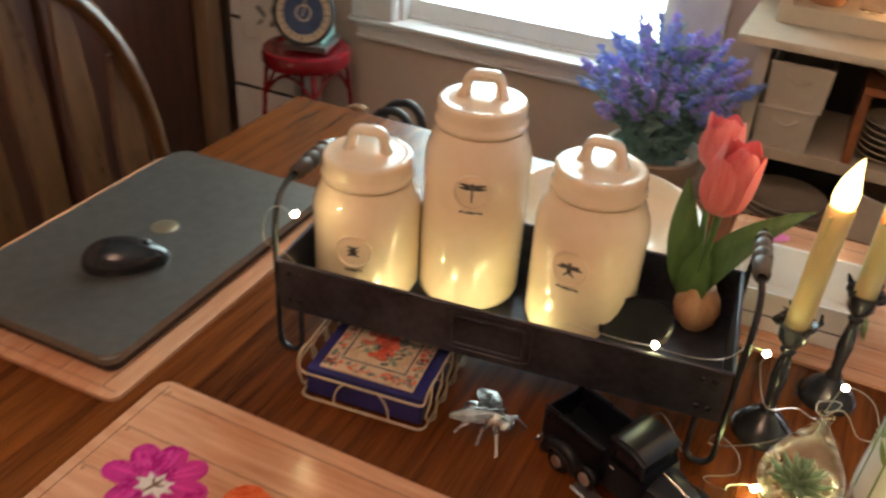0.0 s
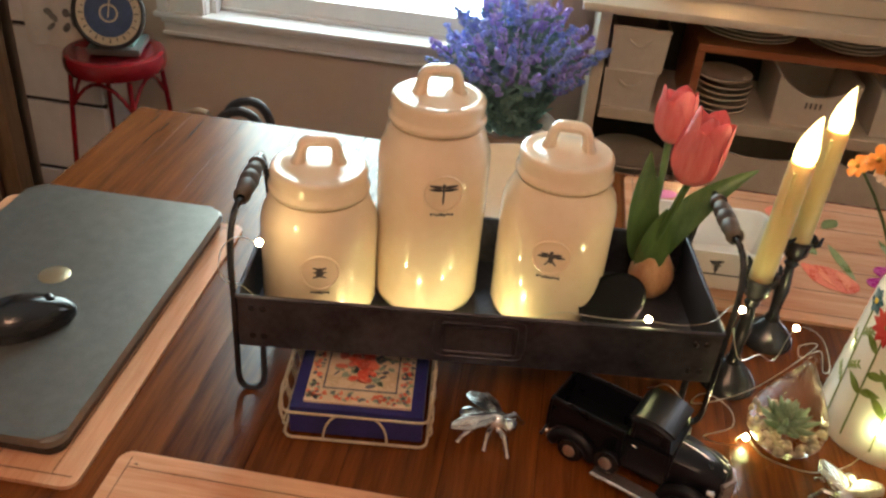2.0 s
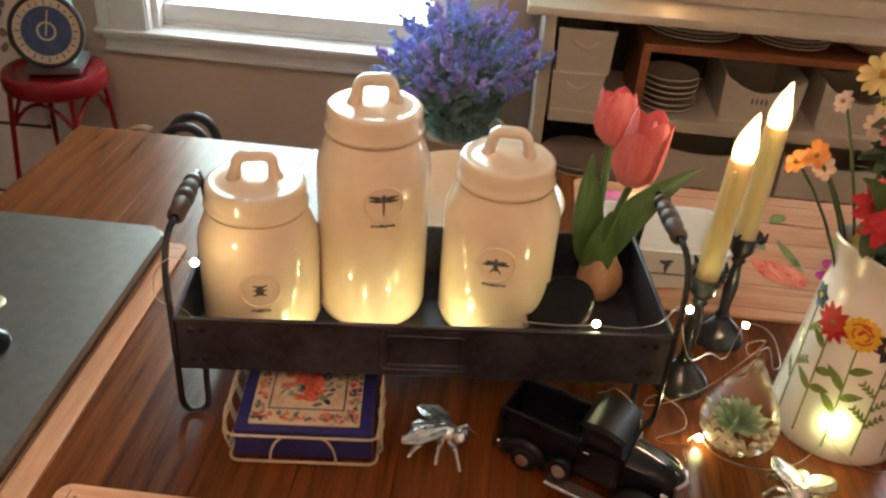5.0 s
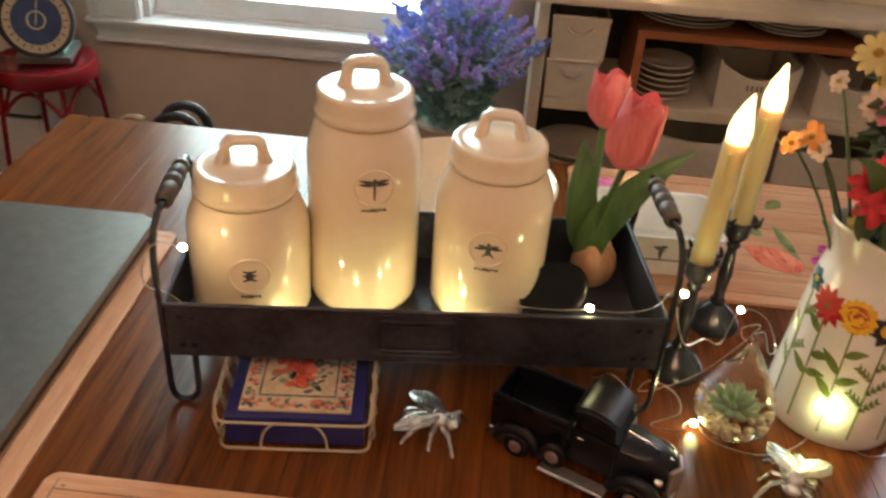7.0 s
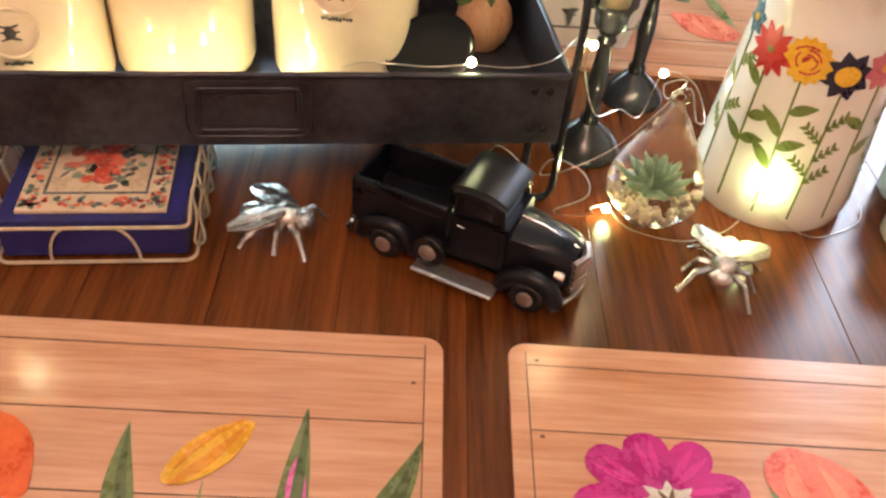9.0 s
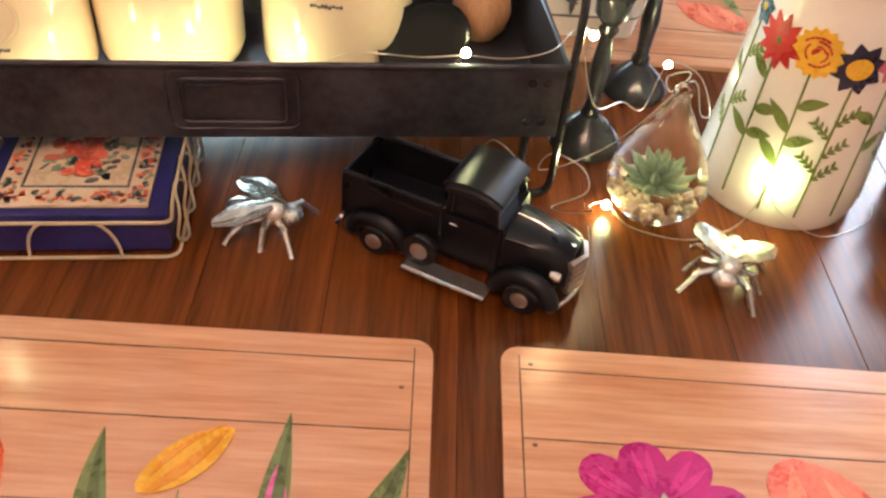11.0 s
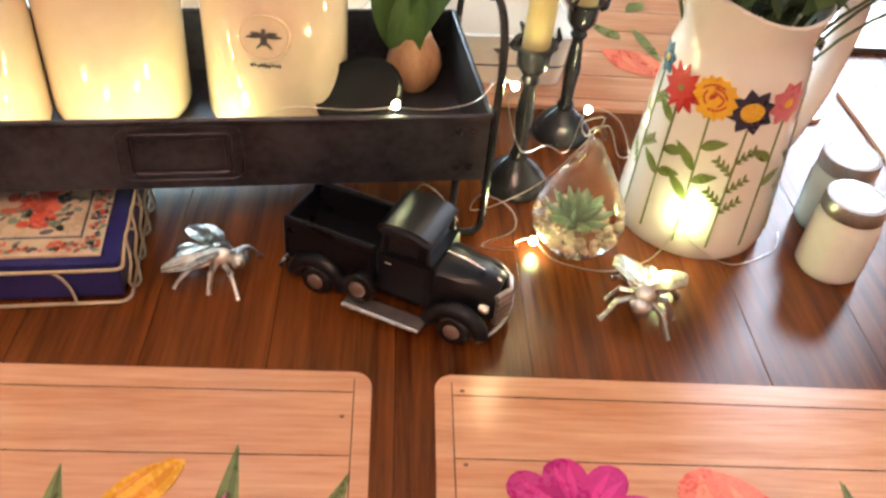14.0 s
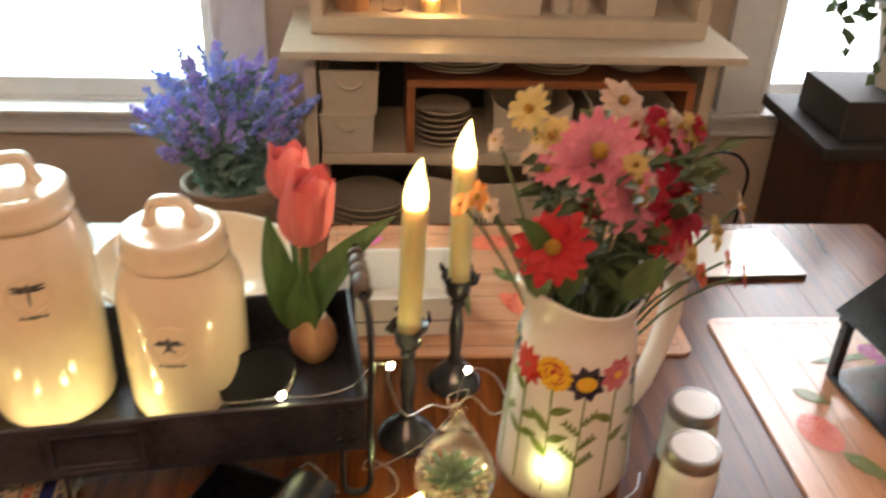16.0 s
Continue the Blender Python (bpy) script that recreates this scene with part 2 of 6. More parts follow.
def window(name, hole):
    x0, x1, z0, z1 = hole
    w = thing(name, pose((x0 + x1) / 2, YW, z0), "white painted sash window with broad casing and sill", "window", kind="structure")
    h, H = (x1 - x0) / 2, z1 - z0
    for s in (-1, 1):
        bm = bm_box(B(), *span(s * h, s * (h + 0.10)), -0.022, -0.001, 0.0, H + 0.1, 0.004)
        bm_box(bm, *span(s * (h + 0.078), s * (h + 0.104)), -0.036, -0.0225, 0.0, H + 0.1, 0.005)
        bm_box(bm, *span(s * (h + 0.004), s * (h + 0.016)), -0.027, -0.0225, 0.0, H + 0.1, 0.002)
        part("casing", bm, M_TRIM, w)
        part("jamb", bm_box(B(), *span(s * h, s * (h - 0.012)), 0.0, 0.1, 0, H), M_TRIM, w)
        part("stile", bm_box(B(), *span(s * (h - 0.013), s * (h - 0.03)), 0.05, 0.085, 0.011, H, 0.003), M_TRIM, w)
    part("sill", bm_box(B(), -h - 0.114, h + 0.114, -0.036, 0.06, -0.012, 0.0, 0.005), M_TRIM, w, "white window sill board")
    bm = bm_box(B(), -h - 0.10, h + 0.10, -0.016, -0.001, -0.052, -0.0125, 0.003)
    bm_box(bm, -h - 0.102, h + 0.102, -0.026, -0.0165, -0.024, -0.0128, 0.004)
    bm_box(bm, -h - 0.102, h + 0.102, -0.021, -0.0165, -0.052, -0.044, 0.002)
    part("apron", bm, M_TRIM, w, "moulded white board under the sill")
    bm = bm_box(B(), -h + 0.013, h - 0.013, 0.03, 0.065, 0.0005, 0.044, 0.003)
    bm_box(bm, -h + 0.013, h - 0.013, 0.022, 0.0295, 0.0005, 0.008, 0.002)
    part("bottom_rail", bm, M_TRIM, w)
    part("head", bm_box(B(), -h, h, 0.0, 0.1, H - 0.02, H), M_TRIM, w)


window("window_1", WIN_L)
window("window_2", WIN_R)

# ---- table ----
TX0, TX1, TY0, TY1 = -0.585, 0.92, 0.235, 1.235
table = thing("dining_table", pose(0, 0, 0), "dark oak plank dining table with polished top", "table")
for sx in (TX0 + 0.09, TX1 - 0.09):
    for sy in (TY0 + 0.09, TY1 - 0.09):
        part("leg", bm_box(B(), sx - 0.04, sx + 0.04, sy - 0.04, sy + 0.04, 0, TOP - 0.03, 0.006), M_TABLE_EDGE, table)
for a in ((TX0 + 0.13, TX1 - 0.13, TY0 + 0.07, TY0 + 0.095), (TX0 + 0.13, TX1 - 0.13, TY1 - 0.095, TY1 - 0.07), (TX0 + 0.07, TX0 + 0.095, TY0 + 0.13, TY1 - 0.13), (TX1 - 0.095, TX1 - 0.07, TY0 + 0.13, TY1 - 0.13)):
    part("apron", bm_box(B(), *a, TOP - 0.13, TOP - 0.03, 0.003), M_TABLE_EDGE, table)
EDGES = [TX0, -0.5, -0.42, -0.335, -0.26, -0.185, -0.105, -0.022, 0.059, 0.142, 0.233, 0.314, 0.395, 0.48, 0.565, 0.65, 0.74, 0.83, TX1]
for a, b in zip(EDGES, EDGES[1:]):
    w = b - a
    part("plank", bm_box(B(), -w / 2 + 0.0001, w / 2 - 0.0001, -(TY1 - TY0) / 2, (TY1 - TY0) / 2, -0.03, 0, 0.0005), M_TABLE, table).location = ((a + b) / 2, (TY0 + TY1) / 2, TOP)

# ---- flat printed shapes ----


def blob(cx, cy, rx, ry, turn=0.0, point=0.0, n=18):
    """An ellipse outline; point pulls its far end to a tip."""
    out = []
    for k in range(n):
        a = 2 * math.pi * k / n
        x, y = rx * math.cos(a), ry * math.sin(a)
        if point:
            y *= (1 - point * abs(math.cos(a)) ** 2) if math.cos(a) > 0 else (1 - 0.35 * point * abs(math.cos(a)) ** 2)
        c, s = math.cos(radians(turn)), math.sin(radians(turn))
        out.append((cx + x * c - y * s, cy + x * s + y * c))
    return out


def leaf(x0, y0, x1, y1, w, bend=0.0, n=8):
    """A pointed leaf from its foot to its tip."""
    p, q = Vector((x0, y0)), Vector((x1, y1))
    d = (q - p)
    s = Vector((-d.y, d.x)).normalized()
    left, right = [], []
    for k in range(n + 1):
        u = k / n
        c = p + d * u + s * bend * 4 * u * (1 - u)
        h = w * math.sin(math.pi * u ** 0.8) * 0.5 + 0.0003
        left.append(tuple(c + s * h))
        right.append(tuple(c - s * h))
    return right + left[::-1]


def print_mat(name, light, dark):
    return vary(node_mat(name, light, 0.3), dark, light, 40, (1, 1, 1), rough=(0.24, 0.34))


P_MAG = print_mat("print_magenta", (0.62, 0.03, 0.25), (0.38, 0.015, 0.16))
P_SALM = print_mat("print_salmon", (0.85, 0.24, 0.13), (0.68, 0.09, 0.06))
P_ORAN = print_mat("print_orange", (0.85, 0.17, 0.03), (0.6, 0.07, 0.02))
P_YEL = print_mat("print_yellow", (0.85, 0.5, 0.04), (0.7, 0.32, 0.02))
P_GRN = print_mat("print_green", (0.25, 0.27, 0.09), (0.11, 0.14, 0.045))
P_WHT = print_mat("print_white", (0.8, 0.76, 0.66), (0.55, 0.5, 0.42))
P_DRK = print_mat("print_dark_line", (0.2, 0.09, 0.04), (0.12, 0.05, 0.02))
P_AMB = print_mat("print_amber", (0.80, 0.36, 0.03), (0.66, 0.24, 0.02))
P_GRD = print_mat("print_deep_green", (0.15, 0.17, 0.06), (0.08, 0.10, 0.035))
P_LITE = print_mat("print_pale_coral", (0.88, 0.30, 0.17), (0.80, 0.20, 0.11))
P_MAGL = print_mat("print_rose_magenta", (0.70, 0.06, 0.31), (0.60, 0.035, 0.25))
P_PNK = print_mat("print_pink", (0.8, 0.2, 0.42), (0.65, 0.1, 0.3))


def flat(name, outlines, material, parent, z, h=0.00025, label=""):
    bm = B()
    for k, o in enumerate(outlines):
        bm_prism(bm, o, z, z + h + 0.00004 * k)
    return part(name, bm, material, parent, label)


def place_mat(m, label, prints=True, tulip=P_SALM):
    ob = thing("placemat", m, label, "placemat", "placemats on the table")
    part("board", bm_prism(B(), round_rect(0.415, 0.297, 0.012), 0, 0.004), M_MATTOP, ob)
    z = 0.0041
    lines = [[(-0.196, y), (0.196, y), (0.196, y + 0.0009), (-0.196, y + 0.0009)] for y in (-0.125, -0.073, -0.021, 0.031, 0.083, 0.131)]
    lines += [[(x, -0.142), (x + 0.0009, -0.142), (x + 0.0009, 0.142), (x, 0.142)] for x in (-0.197, 0.196)]
    for o in lines:
        flat("board_line", [o], P_DRK, ob, z, 0.0002)
    for sx, y in ((-1, 0.135), (-1, 0.079), (1, 0.112), (-1, 0.027), (1, -0.03)):
        flat("nail", [blob(sx * 0.190, y, 0.0016, 0.0012)], P_DRK, ob, z + 0.0003, 0.0002)
    if prints:
        z += 0.0003
        for k, o in enumerate([leaf(0.055, -0.02, 0.035, 0.075, 0.017, 0.004), leaf(0.128, -0.02, 0.131, 0.09, 0.016), leaf(0.16, 0.0, 0.196, 0.071, 0.016, -0.004), leaf(-0.05, -0.03, -0.066, 0.055, 0.012), leaf(-0.03, 0.0, -0.004, -0.035, 0.02), leaf(0.02, -0.09, 0.06, -0.06, 0.02), leaf(-0.12, -0.06, -0.135, 0.03, 0.011), leaf(0.084, -0.05, 0.082, 0.04, 0.004), leaf(-0.075, -0.1, -0.05, -0.07, 0.018)]):
            flat("print_leaf", [o], P_GRN, ob, z + 0.00004 * k)
        flat("print_magenta_tulip", [blob(-0.128 + d * math.cos(radians(a)), 0.044 + d * 0.9 * math.sin(radians(a)), rl, rw, a, -0.35) for a, d, rl, rw in ((8, 0.026, 0.024, 0.013), (52, 0.024, 0.023, 0.0125), (98, 0.023, 0.021, 0.014), (142, 0.025, 0.022, 0.013), (190, 0.026, 0.023, 0.012), (250, 0.023, 0.022, 0.015), (310, 0.024, 0.022, 0.014))], P_MAG, ob, z + 0.0003)
        for k, o in enumerate([leaf(-0.128 + 0.014 * math.cos(radians(a)), 0.044 + 0.012 * math.sin(radians(a)), -0.128 + 0.042 * math.cos(radians(a)), 0.044 + 0.037 * math.sin(radians(a)), 0.004) for a in (12, 45, 58, 92, 104, 138, 150, 188, 245, 256, 312)]):
            flat("print_petal_vein", [o], P_MAGL, ob, z + 0.00075 + 0.00004 * k)
        flat("print_flower_eye", [blob(-0.124, 0.040, 0.013, 0.009, 8)] + [leaf(-0.124, 0.040, -0.124 + 0.019 * math.cos(radians(a)), 0.040 + 0.014 * math.sin(radians(a)), 0.006) for a in range(0, 360, 45)], P_WHT, ob, z + 0.0010)
        for k, o in enumerate([leaf(-0.124, 0.039, -0.124 + 0.009 * math.cos(radians(a)), 0.040 + 0.009 * math.sin(radians(a)), 0.0022) for a in (20, 75, 130, 250)]):
            flat("print_stamen", [o], P_DRK, ob, z + 0.0015 + 0.00004 * k)
        flat("print_tulip", [blob(-0.036, 0.052, 0.033, 0.024, -38, 0.15), blob(-0.050, 0.062, 0.020, 0.017, 70, 0.2), blob(-0.024, 0.046, 0.027, 0.014, -48, 0.3)], tulip, ob, z + 0.0003)
        if tulip is P_SALM:
            for k, o in enumerate([leaf(-0.046, 0.036, -0.050, 0.076, 0.011, 0.004), leaf(-0.026, 0.030, -0.036, 0.070, 0.008, -0.003)]):
                flat("print_tulip_sheen", [o], P_LITE, ob, z + 0.0008 + 0.00004 * k)
        flat("print_far_tulip", [blob(-0.008, -0.1, 0.028, 0.02, 10)], tulip, ob, z + 0.0003)
        flat("print_yellow_tulip", [blob(0.082, 0.058, 0.029, 0.0125, 44, 0.45)], P_YEL, ob, z + 0.0006)
        for k, o in enumerate([leaf(0.064, 0.036, 0.100, 0.078, 0.006, -0.003), leaf(0.066, 0.046, 0.098, 0.080, 0.003, 0.004)]):
            flat("print_yellow_shade", [o], P_AMB, ob, z + 0.0010 + 0.00004 * k)
        for k, o in enumerate([leaf(0.058, -0.02, 0.036, 0.072, 0.006, 0.004), leaf(0.131, -0.02, 0.132, 0.086, 0.006), leaf(0.164, 0.0, 0.195, 0.069, 0.006, -0.004)]):
            flat("print_leaf_shade", [o], P_GRD, ob, z + 0.0010 + 0.00004 * k)
        flat("print_pink_bud", [blob(0.131, 0.035, 0.022, 0.0055, 95, 0.5)], P_PNK, ob, z + 0.0006)
        flat("print_pink_petal", [blob(0.155, -0.105, 0.02, 0.012, 20)], P_PNK, ob, z + 0.0006)
    return ob


place_mat(pose(-0.0795, 0.431, TOP, 0, 0, 0.3), "pine-look placemat printed with magenta, orange and yellow tulips", tulip=P_ORAN)
place_mat(pose(0.3735, 0.430, TOP, 0, 0, -0.5), "pine-look placemat printed with magenta and salmon tulips")
place_mat(pose(0.353, 1.073, TOP, 0, 0, 180), "pine-look tulip placemat under the white baking dish")
place_mat(pose(-0.459, 0.735, TOP, 0, 0, 91), "pine-look placemat lying under the laptop")
place_mat(pose(0.745, 0.785, TOP, 0, 0, -90), "pine-look placemat shining in daylight under the black lantern")

# ---- laptop and mouse ----
lap = thing("laptop", pose(-0.454, 0.748, TOP + 0.0055, 0, 0, 91.0), "closed grey metal laptop lying on a placemat", "laptop")
part("base", bm_prism(B(), round_rect(0.386, 0.236, 0.014), 0.0, 0.009), M_BLACKP, lap, "dark plastic laptop base")
bm = bm_prism(B(), round_rect(0.39, 0.24, 0.016), 0.0095, 0.019)
bmesh.ops.bevel(bm, geom=[e for e in bm.edges if all(v.co.z > 0.018 for v in e.verts)], offset=0.003, segments=3, affect="EDGES")
lid = part("lid", bm, M_LAPTOP, lap)
part("emblem", bm_lathe(B(), [(0, 0.0191), (0.016, 0.0191), (0.0155, 0.0194), (0, 0.0194)], 28, pose(0.022, 0, 0)), node_mat("emblem_silver", (0.5, 0.42, 0.28), 0.3, 0.8), lid, "round pale metal emblem")
mouse = thing("mouse", pose(-0.437, 0.689, TOP + 0.0248, 0, 0, 40), "glossy black computer mouse on the laptop", "mouse")
bm = bmesh.new()
bmesh.ops.create_uvsphere(bm, u_segments=24, v_segments=16, radius=1)
for v in bm.verts:
    x, y, zz = v.co
    v.co = (x * 0.047, y * (0.028 - 0.004 * x), max(zz, -0.15) * 0.026 * (1 - 0.18 * x) + 0.004)
part("shell", bm, M_BLACKP, mouse)
part("scroll_wheel", bm_tube(B(), [(0.024, -0.003, 0.022), (0.024, 0.003, 0.022)], 0.005, 14), M_IRON, mouse)
part("button_seam", bm_tube(B(), [(0.0465, 0, 0.008), (0.04, 0, 0.0145), (0.03, 0, 0.0205), (0.02, 0, 0.0245), (0.01, 0, 0.0275)], 0.0006, 6), M_DARK, mouse)

# ---- canister tray ----
TW, TD = 0.424, 0.165
tray = thing("metal_tray", pose(-0.0175, 0.7815, TOP, 0, 0, 7.0), "weathered dark tin tray on wire legs with turned wooden handles", "tray")
Z0, Z1 = 0.056, 0.11
part("pan_floor", bm_box(B(), -TW / 2, TW / 2, -TD / 2, TD / 2, Z0, Z0 + 0.003), M_TIN, tray)
for y in (-TD / 2, TD / 2):
    s = 1 if y > 0 else -1
    bm = bm_box(B(), -TW / 2, TW / 2, *span(y, y - s * 0.002), Z0 + 0.003, Z1)
    bm_tube(bm, [(-TW / 2, y, Z1), (TW / 2, y, Z1)], 0.0022, 8)
    part("side_wall", bm, M_TIN, tray)
for x in (-TW / 2, TW / 2):
    s = 1 if x > 0 else -1
    bm = bm_box(B(), *span(x, x - s * 0.002), -TD / 2 + 0.002, TD / 2 - 0.002, Z0 + 0.003, Z1)
    bm_tube(bm, [(x, -TD / 2, Z1), (x, TD / 2, Z1)], 0.0022, 8)
    part("end_wall", bm, M_TIN, tray)
bm = bm_tube(B(), [(x, -TD / 2 - 0.0005, 0.0845 + z) for x, z in round_rect(0.066, 0.032, 0.004, 3)], 0.0015, 8, True)
bm_tube(bm, [(x, -TD / 2 - 0.0003, 0.0845 + z) for x, z in round_rect(0.082, 0.043, 0.008, 3)], 0.0008, 6, True)
part("label_holder", bm, M_TIN, tray, "embossed metal label frame")
part("label_plate", bm_box(B(), -0.029, 0.029, -TD / 2 - 0.0016, -TD / 2 - 0.0002, 0.0725, 0.0965, 0.0006), M_TIN, tray)
for x in (-0.20, -0.19, 0.19, 0.20):
    for z in (0.068, 0.098):
        part("rivet", bm_lathe(B(), [(0.003, 0), (0.0026, 0.0012), (0, 0.0018)], 10, pose(x, -TD / 2, z, 90)), M_IRON, tray)
for s in (-1, 1):
    X = s * (TW / 2 + 0.004)
    for t in (-1, 1):
        y = t * (TD / 2 - 0.004)
        pts = [(X, y, 0.11), (X, y, 0.03)] + arc((X, y, 0.02), (X, y, 0.003), (X - s * 0.010, y, 0.003), 5) + arc((X - s * 0.012, y, 0.003), (X - s * 0.024, y, 0.003), (X - s * 0.024, y, 0.02), 5) + [(X - s * 0.024, y, 0.0555)]
        part("leg", bm_tube(B(), pts, 0.003, 8), M_IRON, tray, "bent black wire leg")
    up = arc((X, -TD / 2 + 0.004, 0.11), (X + s * 0.004, -TD / 2 + 0.006, 0.182), (X, -0.038, 0.180), 8)
    part("handle_rod", bm_tube(B(), up + [(X, 0.038, 0.180)] + arc((X, 0.038, 0.180), (X + s * 0.004, TD / 2 - 0.006, 0.182), (X, TD / 2 - 0.004, 0.11), 8)[1:], 0.003, 8), M_IRON, tray)
    grip = [(0.0045, -0.036), (0.007, -0.034), (0.008, -0.029), (0.0055, -0.026), (0.0075, -0.02), (0.0085, -0.012), (0.0065, -0.008), (0.0088, -0.003), (0.0088, 0.003), (0.0065, 0.008), (0.0085, 0.012), (0.0075, 0.02), (0.0055, 0.026), (0.008, 0.029), (0.007, 0.034), (0.0045, 0.036)]
    part("grip", bm_lathe(B(), grip, 16, pose(X, 0, 0.180, -90)), M_GRIP, tray, "turned dark wooden handle grip")

# ---- canisters ----
M_INK = vary(node_mat("dark_ink", (0.05, 0.05, 0.06), 0.35), (0.03, 0.03, 0.035), (0.12, 0.11, 0.11), 200)


def bm_wrap(bm, outline, surf, off=0.0005, rings=4):
    """Lays a flat outline (u, v) on a curved surface surf(u, v, height), as a thin raised sheet."""
    n = len(outline)
    cu, cv = sum(p[0] for p in outline) / n, sum(p[1] for p in outline) / n
    centre = bm.verts.new(surf(cu, cv, off))
    last = None
    for k in range(1, rings + 1):
        f = k / rings
        ring = [bm.verts.new(surf(cu + (u - cu) * f, cv + (v - cv) * f, off)) for u, v in outline]
        for i in range(n):
            j = (i + 1) % n
            if last is None:
                bm.faces.new((centre, ring[i], ring[j]))
            else:
                bm.faces.new((last[i], ring[i], ring[j], last[j]))
        last = ring
    foot = [bm.verts.new(surf(u, v, -0.0004)) for u, v in outline]
    for i in range(n):
        j = (i + 1) % n
        bm.faces.new((last[i], foot[i], foot[j], last[j]))
    return bm


def round_surf(radius, turn=0.0):
    """A surface of revolution about z; u runs round it from the side that faces -y, turned by degrees."""
    def surf(u, v, h):
        r = radius(v)
        a = u / r - math.pi / 2 + radians(turn)
        return Vector(((r + h) * math.cos(a), (r + h) * math.sin(a), v))
    return surf


def canister(place, H, R, L, yaw, insect, zm, label):
    ob = thing("canister", pose(*place, 0, 0, yaw), label, "canister", "cream canisters in the tray")
    prof = [(0, 0), (R - 0.007, 0), (R - 0.002, 0.004), (R, 0.011), (R, H - 0.034), (R - 0.0008, H - 0.027), (R - 0.0026, H - 0.020), (R - 0.0055, H - 0.0135), (L + 0.0035, H - 0.008), (L + 0.001, H - 0.0045), (L + 0.0005, H - 0.002), (L - 0.003, H - 0.0015), (L - 0.003, H), (0, H)]
    body = part("body", bm_lathe(B(), prof, 56), M_CERAMIC, ob)
    lid_prof = [(0, H), (L - 0.002, H), (L + 0.0015, H + 0.0008), (L + 0.003, H + 0.003), (L + 0.0028, H + 0.0055), (L + 0.0012, H + 0.0075), (L + 0.0006, H + 0.010), (L + 0.001, H + 0.017)]
    lid_prof += [(L + 0.0008 - 0.0045 * (1 - math.cos(radians(a))), H + 0.0195 + 0.0045 * math.sin(radians(a))) for a in (15, 35, 55, 75, 90)]
    lid_prof += [(L - 0.006, H + 0.0238), (L - 0.010, H + 0.0240), (L - 0.015, H + 0.0250), (L - 0.023, H + 0.0268), (L - 0.032, H + 0.028), (0, H + 0.0285)]
    lid = part("lid", bm_lathe(B(), lid_prof, 56), M_CERAMIC, ob)
    z = H + 0.024
    path = [(-0.018, 0, z), (-0.0165, 0, z + 0.006)] + arc((-0.0155, 0, z + 0.012), (-0.0145, 0, z + 0.0215), (-0.007, 0, z + 0.022), 4) + arc((0.007, 0, z + 0.022), (0.0145, 0, z + 0.0215), (0.0155, 0, z + 0.012), 4) + [(0.0165, 0, z + 0.006), (0.018, 0, z)]
    bm = bm_tube(B(), path, [0.007, 0.0058] + [0.0050] * (len(path) - 4) + [0.0058, 0.007], 12)
    for v in bm.verts:
        v.co.y *= 1.5
    part("lid_handle", bm, M_CERAMIC, lid)
    surf = round_surf(lambda v: R)
    v0 = zm
    part("medallion", bm_wrap(B(), blob(0, v0, 0.0175, 0.0175, n=32), surf, 0.0011, 5), M_CERAMIC, body, "round raised medallion")
    ring = bm_tube(B(), [surf(0.0168 * math.cos(2 * math.pi * k / 36), v0 + 0.0168 * math.sin(2 * math.pi * k / 36), 0.0014) for k in range(36)], 0.0011, 8, True)
    part("medallion_rim", ring, M_CERAMIC, body)
    bm = B()
    if insect == "dragonfly":
        shapes = [blob(0, v0 - 0.001, 0.0009, 0.010), blob(0, v0 + 0.008, 0.0015, 0.0015)] + [leaf(0, v0 + 0.005 + d, s * 0.0125, v0 + 0.0062 + e, 0.0021) for s in (-1, 1) for d, e in ((0.001, 0.0015), (-0.0015, -0.0022))]
    elif insect == "bee":
        shapes = [blob(0, v0 - 0.001, 0.0023, 0.0048), blob(0, v0 + 0.005, 0.0017, 0.0017)] + [leaf(0, v0 + 0.002, s * (0.012 - 250 * e * e), v0 + e, 0.0024) for s in (-1, 1) for e in (0.0035, 0.0)] + [leaf(0, v0 - 0.002, s * 0.005, v0 - 0.008, 0.0012) for s in (-1, 1)]
    else:
        shapes = [blob(0, v0, 0.0034, 0.004), blob(0, v0 + 0.004, 0.0016, 0.0013)] + [leaf(0, v0 + d, s * 0.0058, v0 + d * 1.6, 0.0009) for s in (-1, 1) for d in (-0.003, 0.0005, 0.0035)]
    for o in shapes:
        bm_wrap(bm, o, surf, 0.0017, 2)
    part("insect_print", bm, M_INK, body, "dark printed " + insect)
    bm = B()
    w = 0.0095 if insect != "ladybug" else 0.0075
    for k in range(9):
        u = -w + 2 * w * k / 8
        bm_wrap(bm, blob(u, v0 - 0.0215 + 0.0005 * math.sin(k * 2.3), w / 8, 0.0012 + 0.0004 * math.sin(k * 5.1)), surf, 0.0005, 1)
    part("caption_bar", bm, M_INK, body)
    return ob


ZT = TOP + Z0 + 0.003
canister((-0.168, 0.757, ZT), 0.122, 0.0535, 0.0425, 16, "ladybug", 0.066, "cream ceramic canister with a printed ladybug medallion")
canister((-0.072, 0.799, ZT), 0.184, 0.0510, 0.0410, 19, "dragonfly", 0.137, "tall cream ceramic canister with a printed dragonfly medallion")
canister((0.046, 0.803, ZT), 0.146, 0.0530, 0.0415, -1, "bee", 0.089, "cream ceramic canister with a printed bee medallion")

